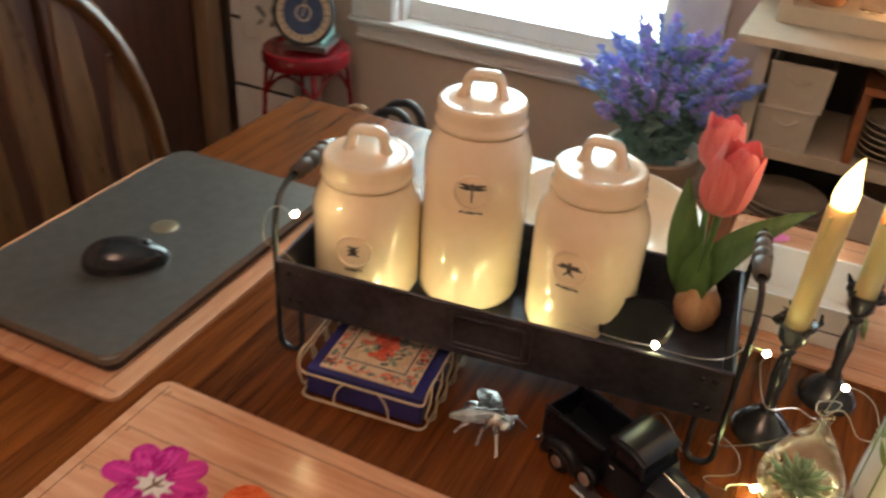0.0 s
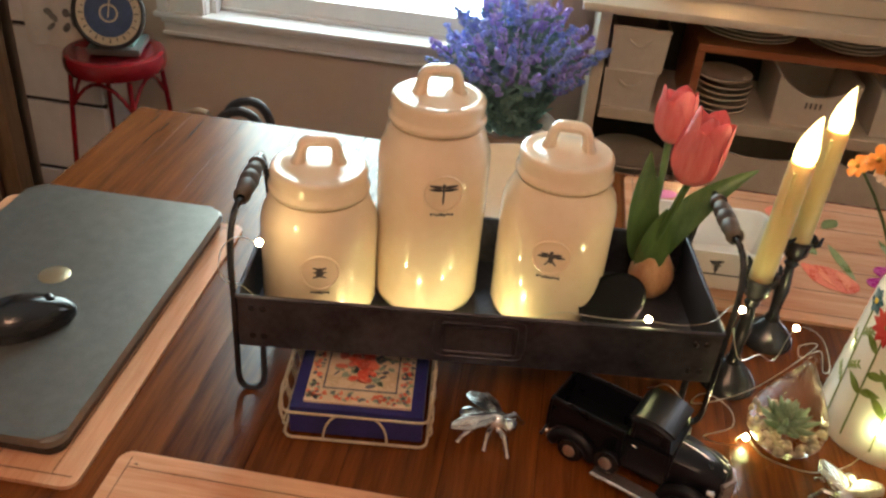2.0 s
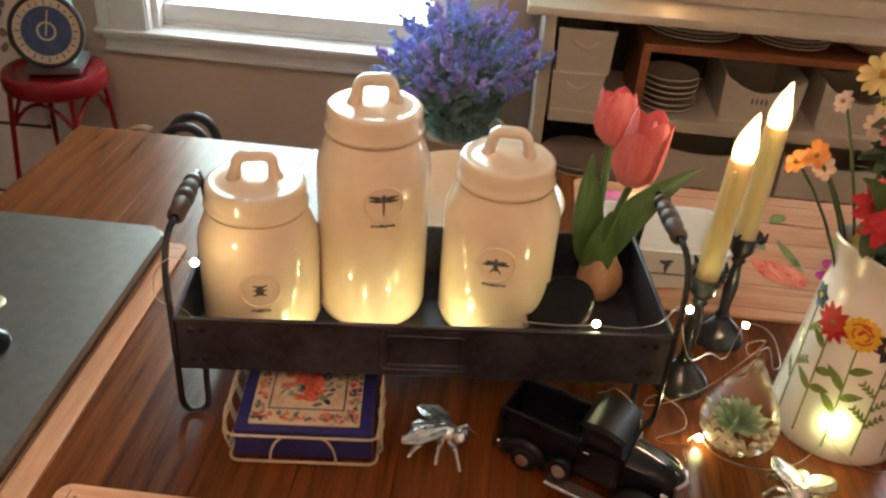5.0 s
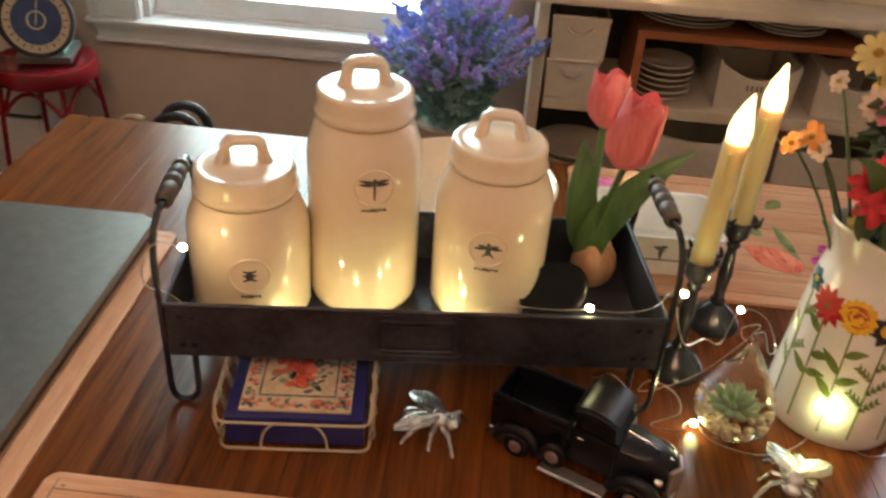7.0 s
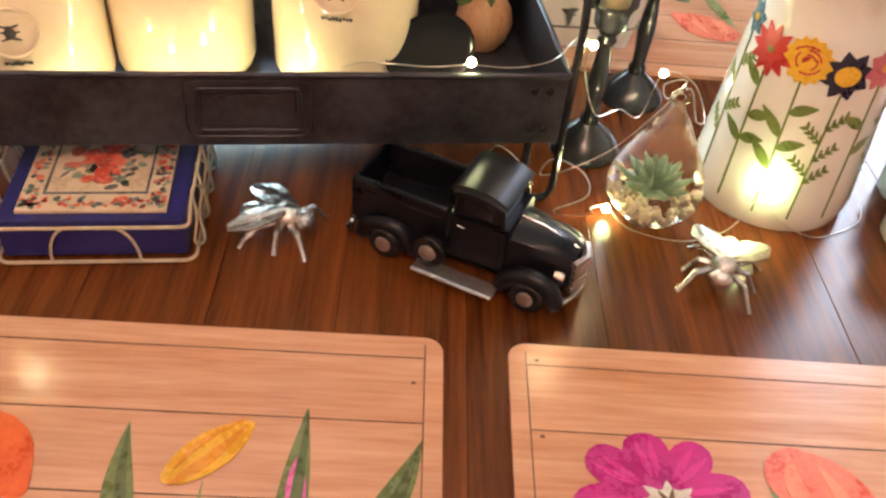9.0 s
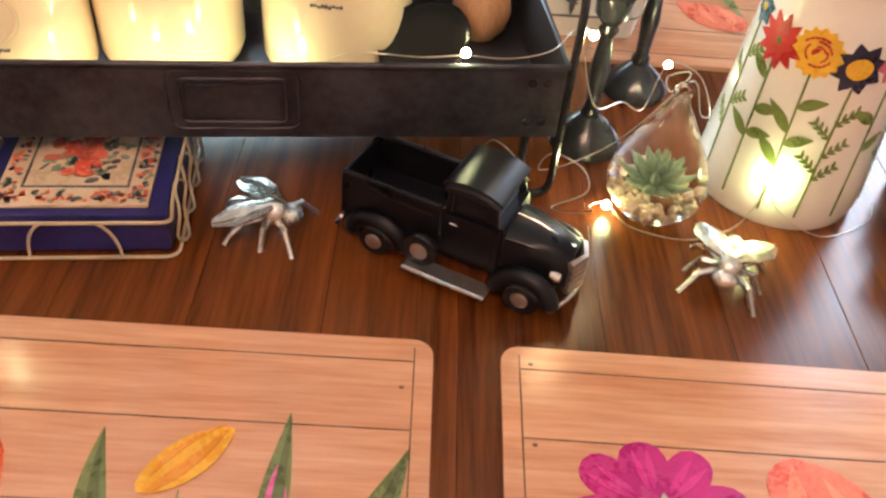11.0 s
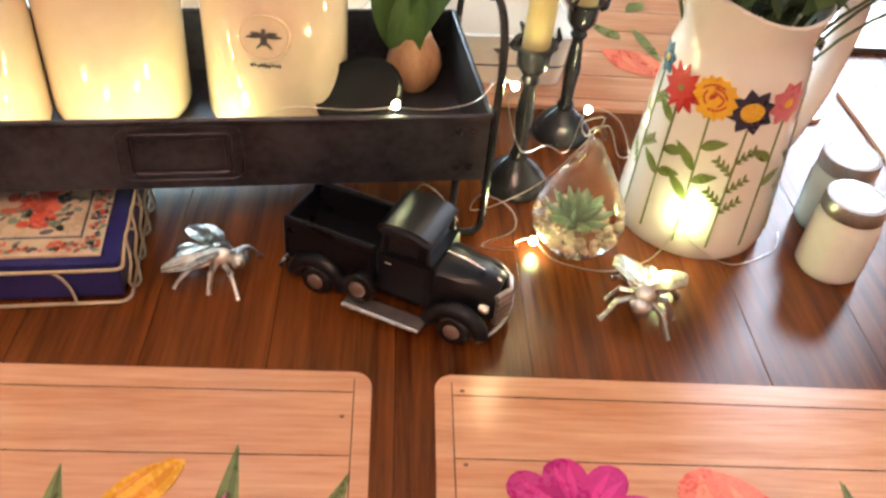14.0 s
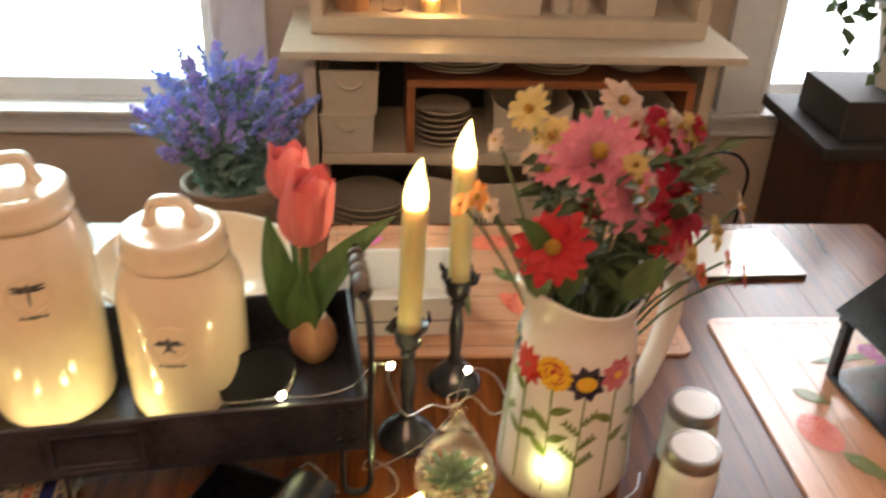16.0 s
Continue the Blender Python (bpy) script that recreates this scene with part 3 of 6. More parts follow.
# ---- black spoon and potted tulip in the tray ----
spoon = thing("serving_spoon", pose(0.110, 0.776, ZT, 0, 0, 30), "black oval serving spoon leaning in the tray", "spoon")
bm = B()
bmesh.ops.create_uvsphere(bm, u_segments=24, v_segments=12, radius=1, matrix=Matrix.Diagonal((0.036, 0.028, 0.010, 1)))
for v in bm.verts:
    if v.co.z > 0:
        v.co.z *= -0.45
bmesh.ops.transform(bm, matrix=pose(0, 0, 0.033, 66, -8, 0), verts=bm.verts)
part("bowl", bm, M_BLACKP, spoon)
part("handle", bm_tube(B(), [(-0.032, -0.006, 0.020), (-0.055, -0.012, 0.010), (-0.070, -0.015, 0.004)], [0.005, 0.004, 0.005], 8), M_BLACKP, spoon)

M_BULBPOT = vary(node_mat("bulb_skin", (0.42, 0.22, 0.11), 0.45), (0.32, 0.14, 0.06), (0.55, 0.32, 0.18), 16, (6, 6, 0.6), 0.1)
M_LEAF = vary(node_mat("tulip_leaf", (0.07, 0.13, 0.04), 0.4), (0.045, 0.10, 0.03), (0.11, 0.19, 0.06), 14, (8, 8, 1), 0.05)
M_TULIP = let_through(vary(node_mat("tulip_petal", (0.72, 0.11, 0.13), 0.45), (0.85, 0.18, 0.19), (0.97, 0.42, 0.41), 16, (5, 5, 0.6), 0.03))


def bm_blade(bm, path, widths, curl=0.0, face=(0, -1, 0), thick=0.0008):
    """A leaf or petal along a path, widths across it, cupped by curl; a thin solid."""
    path = [Vector(p) for p in path]
    face = Vector(face).normalized()
    front, back = [], []
    for i, p in enumerate(path):
        d = (path[min(i + 1, len(path) - 1)] - path[max(i - 1, 0)]).normalized()
        s = d.cross(face).normalized()
        nrm = s.cross(d).normalized()
        w = widths[i]
        row = [p + s * w * u + nrm * (curl * w * u * u) for u in (-1, -0.5, 0, 0.5, 1)]
        front.append([bm.verts.new(q) for q in row])
        back.append([bm.verts.new(q - nrm * thick) for q in row])
    for a, b in ((front, 1), (back, -1)):
        for r, t in zip(a, a[1:]):
            for k in range(4):
                q = (r[k], r[k + 1], t[k + 1], t[k])
                bm.faces.new(q if b > 0 else q[::-1])
    n = len(path)
    for k in (0, 4):
        for i in range(n - 1):
            bm.faces.new((front[i][k], back[i][k], back[i + 1][k], front[i + 1][k]))
    for i in (0, n - 1):
        for k in range(4):
            bm.faces.new((front[i][k], front[i][k + 1], back[i][k + 1], back[i][k]))
    return bm


tul = thing("tulip_plant", pose(0.148, 0.822, ZT), "artificial pink tulips growing from a brown bulb", "flower")
part("bulb", bm_lathe(B(), [(0, 0), (0.013, 0), (0.0200, 0.009), (0.0232, 0.021), (0.0210, 0.033), (0.0155, 0.042), (0.013, 0.048), (0, 0.048)], 24, pose(0.003, 0.031, 0)), M_BULBPOT, tul, "brown flower bulb")


def tulip_head(base, tip, r):
    base, tip = Vector(base), Vector(tip)
    ax = (tip - base).normalized()
    L = (tip - base).length
    x = ax.orthogonal().normalized()
    y = ax.cross(x)
    for k in range(6):
        a = radians(60 * k + 14)
        o = math.cos(a) * x + math.sin(a) * y
        q = r * (1.0 if k % 2 else 0.92)
        tall = (1.0, 0.9, 1.05, 0.84, 1.0, 0.93)[k]
        out = (0.0, 0.14, 0.05, 0.22, 0.0, 0.10)[k]
        path = [base + ax * L * u * (tall if u > 0.3 else 1) + o * q * (f + out * u * u) for u, f in ((0.0, 0.2), (0.05, 0.62), (0.18, 0.96), (0.42, 1.04), (0.66, 0.98), (0.84, 0.90), (0.95, 0.84), (1.0, 0.80))]
        bm = bm_blade(B(), path, [r * f for f in (0.2, 0.5, 0.72, 0.84, 0.80, 0.62, 0.34, 0.05)], -0.42, o, 0.0006)
        part("petal", bm, M_TULIP, tul)
    for k in range(3):
        o = math.cos(radians(120 * k + 40)) * x + math.sin(radians(120 * k + 40)) * y
        path = [base + ax * L * u + o * r * f for u, f in ((0.05, 0.2), (0.3, 0.55), (0.7, 0.5), (0.93, 0.12))]
        part("inner_petal", bm_blade(B(), path, [r * f for f in (0.2, 0.6, 0.6, 0.1)], -0.35, o, 0.0006), M_TULIP, tul)


tulip_head((-0.008, 0.020, 0.172), (-0.012, 0.026, 0.223), 0.0180)
tulip_head((0.003, -0.028, 0.158), (0.014, -0.032, 0.226), 0.0205)
part("stem", bm_tube(B(), arc((-0.008, 0.034, 0.04), (-0.008, 0.030, 0.10), (-0.012, 0.020, 0.172), 8), 0.0034, 8), M_LEAF, tul)
part("stem", bm_tube(B(), arc((-0.003, 0.030, 0.04), (0.0, 0.006, 0.10), (0.006, -0.028, 0.160), 8), 0.0034, 8), M_LEAF, tul)
part("leaf", bm_blade(B(), arc((-0.012, 0.026, 0.042), (-0.026, 0.012, 0.105), (-0.028, 0.0, 0.170), 9), [0.009, 0.013, 0.015, 0.0155, 0.015, 0.014, 0.012, 0.009, 0.005, 0.001], 0.4, (0.25, -1, 0.1)), M_LEAF, tul)
part("leaf", bm_blade(B(), arc((-0.002, 0.026, 0.04), (0.014, 0.024, 0.108), (0.080, 0.045, 0.145), 9), [0.009, 0.012, 0.014, 0.015, 0.015, 0.0135, 0.011, 0.008, 0.005, 0.001], 0.4, (-0.3, -1, 0.6)), M_LEAF, tul)
part("leaf", bm_blade(B(), arc((-0.006, 0.022, 0.04), (-0.004, 0.010, 0.078), (0.0, 0.012, 0.108), 6), [0.012, 0.0145, 0.015, 0.014, 0.011, 0.007, 0.001], 0.5, (0, -1, 0)), M_LEAF, tul)

# ---- coaster box in its wire basket ----
M_BLUE = vary(node_mat("cobalt_box", (0.035, 0.03, 0.22), 0.35), (0.013, 0.011, 0.085), (0.028, 0.025, 0.16), 30)
M_WIRE = vary(node_mat("cream_wire", (0.55, 0.45, 0.3), 0.4), (0.45, 0.36, 0.22), (0.62, 0.52, 0.36), 60)
BOXM = pose(-0.108, 0.695, TOP, 0, 0, 6.3)
bx = thing("coaster_box", BOXM @ pose(0, 0, 0.004), "square cobalt blue box topped with a floral tile", "box")
part("box", bm_box(B(), -0.0585, 0.0585, -0.0585, 0.0585, 0, 0.030, 0.002), M_BLUE, bx)
part("border", bm_box(B(), -0.047, 0.047, -0.052, 0.05, 0.0302, 0.033, 0.0008), print_mat("tile_cream", (0.75, 0.58, 0.4), (0.62, 0.44, 0.28)), bx, "cream tile with a border of small orange flowers")
rnd = random.Random(5)
bm1, bm2, bm3, bm4 = B(), B(), B(), B()
for k in range(300):
    side = k % 4
    u, v = rnd.uniform(-0.045, 0.045), rnd.uniform(0.036, 0.045)
    x, y = ((u, v), (u, -v), (v, u), (-v, u))[side]
    bm_prism((bm1, bm1, bm3, bm4)[rnd.randrange(4)], blob(x, y * 1.06 - 0.001, rnd.uniform(0.0012, 0.0028), rnd.uniform(0.001, 0.002), rnd.uniform(0, 180), n=7), 0.0331, 0.0334)
for k in range(34):
    a, d = rnd.uniform(0, 6.28), rnd.uniform(0, 0.023)
    bm_prism(bm1 if k % 3 else bm2, blob(d * math.cos(a), d * math.sin(a) - 0.001, rnd.uniform(0.003, 0.0075), rnd.uniform(0.003, 0.006), rnd.uniform(0, 180), n=10), 0.0331 + 0.00002 * k, 0.0336 + 0.00002 * k)
for k in range(75):
    a, d = rnd.uniform(0, 6.28), rnd.uniform(0.008, 0.029)
    bm_prism(bm3 if k % 3 else bm4, blob(d * math.cos(a), d * math.sin(a) - 0.001, rnd.uniform(0.002, 0.005), rnd.uniform(0.001, 0.0025), rnd.uniform(0, 180), n=8), 0.0330, 0.03335)
for a in ((-0.033, 0.033, -0.035, -0.0335), (-0.033, 0.033, 0.0315, 0.033), (-0.033, -0.0315, -0.0335, 0.0315), (0.0315, 0.033, -0.0335, 0.0315)):
    bm_box(bm4, *a, 0.0330, 0.0335)
part("orange_flower_print", bm1, P_SALM, bx)
part("rose_print", bm2, print_mat("tile_rose", (0.7, 0.2, 0.12), (0.5, 0.08, 0.05)), bx)
part("green_leaf_print", bm3, print_mat("tile_green", (0.3, 0.36, 0.24), (0.2, 0.26, 0.2)), bx)
part("dark_line_print", bm4, print_mat("tile_slate", (0.16, 0.15, 0.17), (0.08, 0.08, 0.1)), bx)
bk = thing("wire_basket", BOXM, "cream wire basket holding the blue coaster box", "basket")
h = 0.063
for z, nm in ((0.0025, "bottom_ring"),):
    part(nm, bm_tube(B(), [(x, y, z) for x, y in round_rect(2 * h, 2 * h, 0.008, 4)], 0.0013, 6, True), M_WIRE, bk)
for y in (-h, h):
    pts = arc((-h - 0.002, y * 0.72, 0.050), (-h - 0.002, y, 0.052), (-h, y, 0.036), 5) + arc((-h, y, 0.036), (-h + 0.001, y, 0.032), (-h + 0.008, y, 0.0315), 3)
    pts += [(-p[0], p[1], p[2]) for p in pts[::-1]]
    part("top_rail", bm_tube(B(), pts, 0.0013, 6), M_WIRE, bk)
    for s in (-1, 1):
        part("bow_wire", bm_tube(B(), arc((s * 0.028, y, 0.0025), (s * 0.028, y, 0.024), (s * 0.016, y, 0.0315), 6), 0.0011, 6), M_WIRE, bk)
for x in (-h, h):
    for c in (-0.042, -0.014, 0.014, 0.042):
        part("side_loop", bm_tube(B(), [(x * (1.03 + 0.03 * math.sin(3 * a)), c + 0.017 * math.cos(a), 0.024 + 0.0215 * math.sin(a)) for a in (2 * math.pi * k / 16 for k in range(16))], 0.0011, 6, True), M_WIRE, bk)
    part("side_rail", bm_tube(B(), [(x * 1.03, -0.045, 0.049), (x * 1.03, 0.045, 0.049)], 0.0011, 6), M_WIRE, bk)

# ---- silver flies ----
M_SILVER = vary(node_mat("polished_silver", (0.75, 0.72, 0.68), 0.2, 1.0), (0.55, 0.52, 0.48), (0.85, 0.82, 0.78), 120, bump=0.35, rough=(0.14, 0.32))


def fly(m, label):
    ob = thing("fly_figurine", m, label, "figurine", "silver fly figurines")

    def ball(cx, cy, cz, rx, ry, rz, name):
        bm = B()
        bmesh.ops.create_uvsphere(bm, u_segments=14, v_segments=10, radius=1, matrix=Matrix.Translation((cx, cy, cz)) @ Matrix.Diagonal((rx, ry, rz, 1)))
        return part(name, bm, M_SILVER, ob)
    ball(-0.013, 0, 0.013, 0.015, 0.0085, 0.0080, "abdomen")
    ball(0.004, 0, 0.0160, 0.010, 0.0095, 0.0095, "thorax")
    ball(0.0160, 0, 0.0150, 0.006, 0.0075, 0.0068, "head")
    for s in (-1, 1):
        ball(0.017, s * 0.0045, 0.0165, 0.003, 0.003, 0.0035, "eye")
        bm = bm_blade(B(), [(0.004, s * 0.003, 0.0245), (-0.005, s * 0.009, 0.0240), (-0.016, s * 0.016, 0.0215), (-0.027, s * 0.0215, 0.0170)], [0.0035, 0.0082, 0.0092, 0.0035], -0.12, (0, 0, 1), 0.0012)
        wing = part("wing", bm, M_SILVER, ob)
        for d in (-0.6, -0.2, 0.2, 0.6):
            part("vein", bm_tube(B(), [(0.003, s * (0.004 + 0.001 * d), 0.0248), (-0.016, s * (0.016 + 0.007 * d), 0.0219), (-0.0265, s * (0.0213 + 0.002 * d), 0.0174)], 0.0006, 5), M_SILVER, wing)
        for k, (ax, bx_) in enumerate(((0.012, 0.020), (0.003, 0.002), (-0.004, -0.018))):
            part("leg", bm_tube(B(), [(ax * 0.6, s * 0.006, 0.014), ((ax + bx_) / 2, s * 0.0145, 0.0145), (bx_, s * 0.019, 0.006), (bx_ * 1.1, s * 0.0215, 0.0016)], [0.0026, 0.0024, 0.0020, 0.0023], 7), M_SILVER, ob)
    return ob


fly(pose(0.014, 0.673, TOP, 0, 0, -12) @ Matrix.Scale(1.1, 4), "small silver metal fly figurine beside the coaster box")
fly(pose(0.318, 0.652, TOP, 0, 0, -112) @ Matrix.Scale(1.12, 4), "small silver metal fly figurine in front of the pitcher")

# ---- toy truck ----
M_TRUCK = vary(node_mat("black_toy_paint", (0.012, 0.012, 0.014), 0.3, Specular_IOR_Level=0.28), (0.003, 0.003, 0.005), (0.008, 0.008, 0.011), 12, rough=(0.24, 0.38))
M_HUB = vary(node_mat("hub_metal", (0.5, 0.42, 0.38), 0.35, 0.9), (0.4, 0.33, 0.3), (0.62, 0.52, 0.48), 100)
tr = thing("toy_truck", pose(0.0985, 0.684, TOP, 0, 0, -25.6), "small black vintage toy pickup truck", "toy truck")


def side_prism(bm, outline, y0, y1):
    """An outline of (x, z) pairs across the truck."""
    return bm_prism(bm, [(x, z) for x, z in outline], y0, y1, Matrix(((1, 0, 0, 0), (0, 0, 1, 0), (0, 1, 0, 0), (0, 0, 0, 1))))


bm = bm_box(B(), -0.024, 0.120, -0.018, 0.018, 0.011, 0.02, 0.002)
part("chassis", bm, M_TRUCK, tr)
BW = 0.0245
for s_ in (-1, 1):
    bm = bm_box(B(), -0.026, 0.042, *span(s_ * BW, s_ * (BW - 0.003)), 0.019, 0.053, 0.0012)
    bm_box(bm, -0.022, 0.038, *span(s_ * BW, s_ * (BW + 0.0006)), 0.033, 0.047, 0.0004)
    part("bed_side", bm, M_TRUCK, tr)
    part("bed_rail", bm_tube(B(), [(-0.027, s_ * (BW - 0.0012), 0.0542), (0.0415, s_ * (BW - 0.0012), 0.0542)], 0.0019, 8), M_TRUCK, tr)
part("bed_floor", bm_box(B(), -0.026, 0.042, -BW + 0.0032, BW - 0.0032, 0.019, 0.030, 0.001), M_TRUCK, tr)
part("tailgate", bm_box(B(), -0.0285, -0.0262, -BW, BW, 0.021, 0.053, 0.0008), M_TRUCK, tr)
bm = side_prism(B(), [(0.043, 0.018), (0.043, 0.053), (0.0835, 0.053), (0.0845, 0.046), (0.0845, 0.018)], -0.0235, 0.0235)
bmesh.ops.bevel(bm, geom=[e for e in bm.edges if abs(e.verts[0].co.y - e.verts[1].co.y) < 1e-4], offset=0.002, segments=2, affect="EDGES")
cab = part("cab", bm, M_TRUCK, tr)
part("cab_upper", bm_box(B(), 0.0445, 0.0775, -0.0205, 0.0205, 0.0532, 0.0700, 0.001), M_TRUCK, cab)
bm = side_prism(B(), [(0.0415, 0.0690), (0.0415, 0.0715), (0.0435, 0.0740), (0.0480, 0.0758), (0.0560, 0.0768), (0.0650, 0.0765), (0.0725, 0.0748), (0.0785, 0.0722), (0.0815, 0.0698), (0.0808, 0.0688), (0.0760, 0.0690)], -0.0245, 0.0245)
bmesh.ops.bevel(bm, geom=[e for e in bm.edges if abs(e.verts[0].co.y - e.verts[1].co.y) < 1e-4 and max(v.co.z for v in e.verts) > 0.0710], offset=0.0030, segments=3, affect="EDGES")
part("roof", bm, M_TRUCK, cab, "rounded black roof with a visor")
M_PANE = node_mat("dark_pane", (0.01, 0.012, 0.016), 0.05)
for y in (-1, 1):
    part("side_window", bm_box(B(), 0.0505, 0.0715, *span(y * 0.0206, y * 0.0209), 0.0545, 0.0672, 0.0001), M_PANE, cab)
    part("pillar", bm_tube(B(), [(0.0772, y * 0.0205, 0.0690), (0.0795, y * 0.0218, 0.0530)], 0.0014, 7), M_TRUCK, cab)
    part("pillar", bm_tube(B(), [(0.0475, y * 0.0208, 0.0690), (0.0470, y * 0.0222, 0.0530)], 0.0022, 7), M_TRUCK, cab)
    door = part("door", bm_box(B(), 0.0475, 0.0790, *span(y * 0.0235, y * 0.0241), 0.0215, 0.0520, 0.0003), M_TRUCK, cab)
    part("handle", bm_tube(B(), [(0.0500, y * 0.0252, 0.0465), (0.0550, y * 0.0252, 0.0465)], 0.0008, 6), M_SILVER, door)
part("rear_window", bm_box(B(), 0.0439, 0.0444, -0.014, 0.014, 0.055, 0.066), M_PANE, cab)
part("windscreen", bm_box(B(), 0.0776, 0.0781, -0.0185, 0.0185, 0.0545, 0.0675), M_PANE, cab)
bm = B()
rows = []
for x, w, zt in ((0.0842, 0.0215, 0.0515), (0.095, 0.0200, 0.0508), (0.108, 0.0172, 0.0480), (0.120, 0.0140, 0.0448), (0.126, 0.0128, 0.0405)):
    rows.append([bm.verts.new((x, w * c, 0.018 + (zt - 0.018) * s)) for c, s in ((-1, 0), (-1, 0.55), (-0.9, 0.82), (-0.55, 0.97), (0, 1), (0.55, 0.97), (0.9, 0.82), (1, 0.55), (1, 0))])
for r, q in zip(rows, rows[1:]):
    for k in range(8):
        bm.faces.new((r[k], r[k + 1], q[k + 1], q[k]))
bm.faces.new(rows[-1])
bm.faces.new(rows[0][::-1])
part("hood", bm, M_TRUCK, tr)
part("hood_strip", bm_tube(B(), [(0.0845, 0, 0.0518), (0.100, 0, 0.0500), (0.1245, 0, 0.0422)], 0.0008, 6), M_SILVER, tr)
bm = B()
for k in range(5):
    bm_tube(bm, [(0.1265, -0.0125, 0.016 + 0.0052 * k), (0.1315, 0, 0.016 + 0.0052 * k), (0.1265, 0.0125, 0.016 + 0.0052 * k)], 0.0027, 6)
part("grille", bm, M_HUB, tr, "ribbed pale metal grille")
for s in (-1, 1):
    for cx, nm in ((0.0, "rear_fender"), (0.104, "front_fender")):
        pts = [(cx + 0.0185 * math.cos(radians(a)), s * 0.0265, 0.011 + 0.0165 * math.sin(radians(a))) for a in range(-8, 189, 14)]
        bm = bm_tube(B(), pts, [0.003] + [0.0062] * (len(pts) - 2) + [0.003], 10)
        part(nm, bm, M_TRUCK, tr)
    for cx in (0.0, 0.104):
        wheel = part("wheel", bm_lathe(B(), [(0.004, -0.005), (0.0105, -0.005), (0.0125, -0.003), (0.0125, 0.003), (0.0105, 0.005), (0.004, 0.005)], 24, pose(cx, s * 0.027, 0.0125, 90)), M_BLACKP, tr)
        part("hub", bm_lathe(B(), [(0, 0.0068), (0.003, 0.0068), (0.0055, 0.0058), (0.0062, 0.004), (0, 0.004)], 20, pose(cx, s * 0.027, 0.0125, -90 * s)), M_HUB, wheel)
    spare = part("spare_wheel", bm_lathe(B(), [(0.0, -0.003), (0.0115, -0.003), (0.0125, 0), (0.0115, 0.003), (0, 0.003)], 24, pose(0.035, s * 0.033, 0.024, 90)), M_BLACKP, tr)
    part("hub", bm_lathe(B(), [(0, 0.0052), (0.003, 0.0052), (0.0058, 0.004), (0.0062, 0.0025), (0, 0.0025)], 20, pose(0.035, s * 0.033, 0.024, -90 * s)), M_HUB, spare)
    part("running_board", bm_box(B(), 0.026, 0.084, *span(s * 0.0275, s * 0.040), 0.0085, 0.0110, 0.0008), M_HUB, tr, "pale metal running board")
    part("board_edge", bm_tube(B(), [(0.026, s * 0.0402, 0.0100), (0.084, s * 0.0402, 0.0100)], 0.0017, 8), M_SILVER, tr, "bright chrome edge strip")
    part("headlight", bm_lathe(B(), [(0, 0.0), (0.0035, 0.0), (0.0042, 0.004), (0.003, 0.0065), (0, 0.007)], 14, pose(0.117, s * 0.0185, 0.030, 0, 90)), M_SILVER, tr)
    part("tail_light", bm_lathe(B(), [(0, 0.0), (0.002, 0.0), (0.0022, 0.002), (0, 0.003)], 10, pose(-0.022, s * 0.0325, 0.024, 0, -90)), M_SILVER, tr)
part("front_bumper", bm_tube(B(), arc((0.122, -0.032, 0.012), (0.142, 0, 0.012), (0.122, 0.032, 0.012), 8), 0.0018, 8), M_SILVER, tr, "bent chrome bumper")
part("rear_bumper", bm_tube(B(), [(-0.029, -0.03, 0.014), (-0.031, 0, 0.014), (-0.029, 0.03, 0.014)], 0.0015, 8), M_TRUCK, tr)

# ---- candlesticks with electric tapers ----
M_TAPER = vary(node_mat("ivory_wax", (0.62, 0.5, 0.27), 0.35, Subsurface_Weight=0.15), (0.56, 0.47, 0.20), (0.68, 0.59, 0.30), 20, (1, 1, 0.3))
M_FLAME = glow("electric_flame", (1.0, 0.78, 0.26), 6.0)


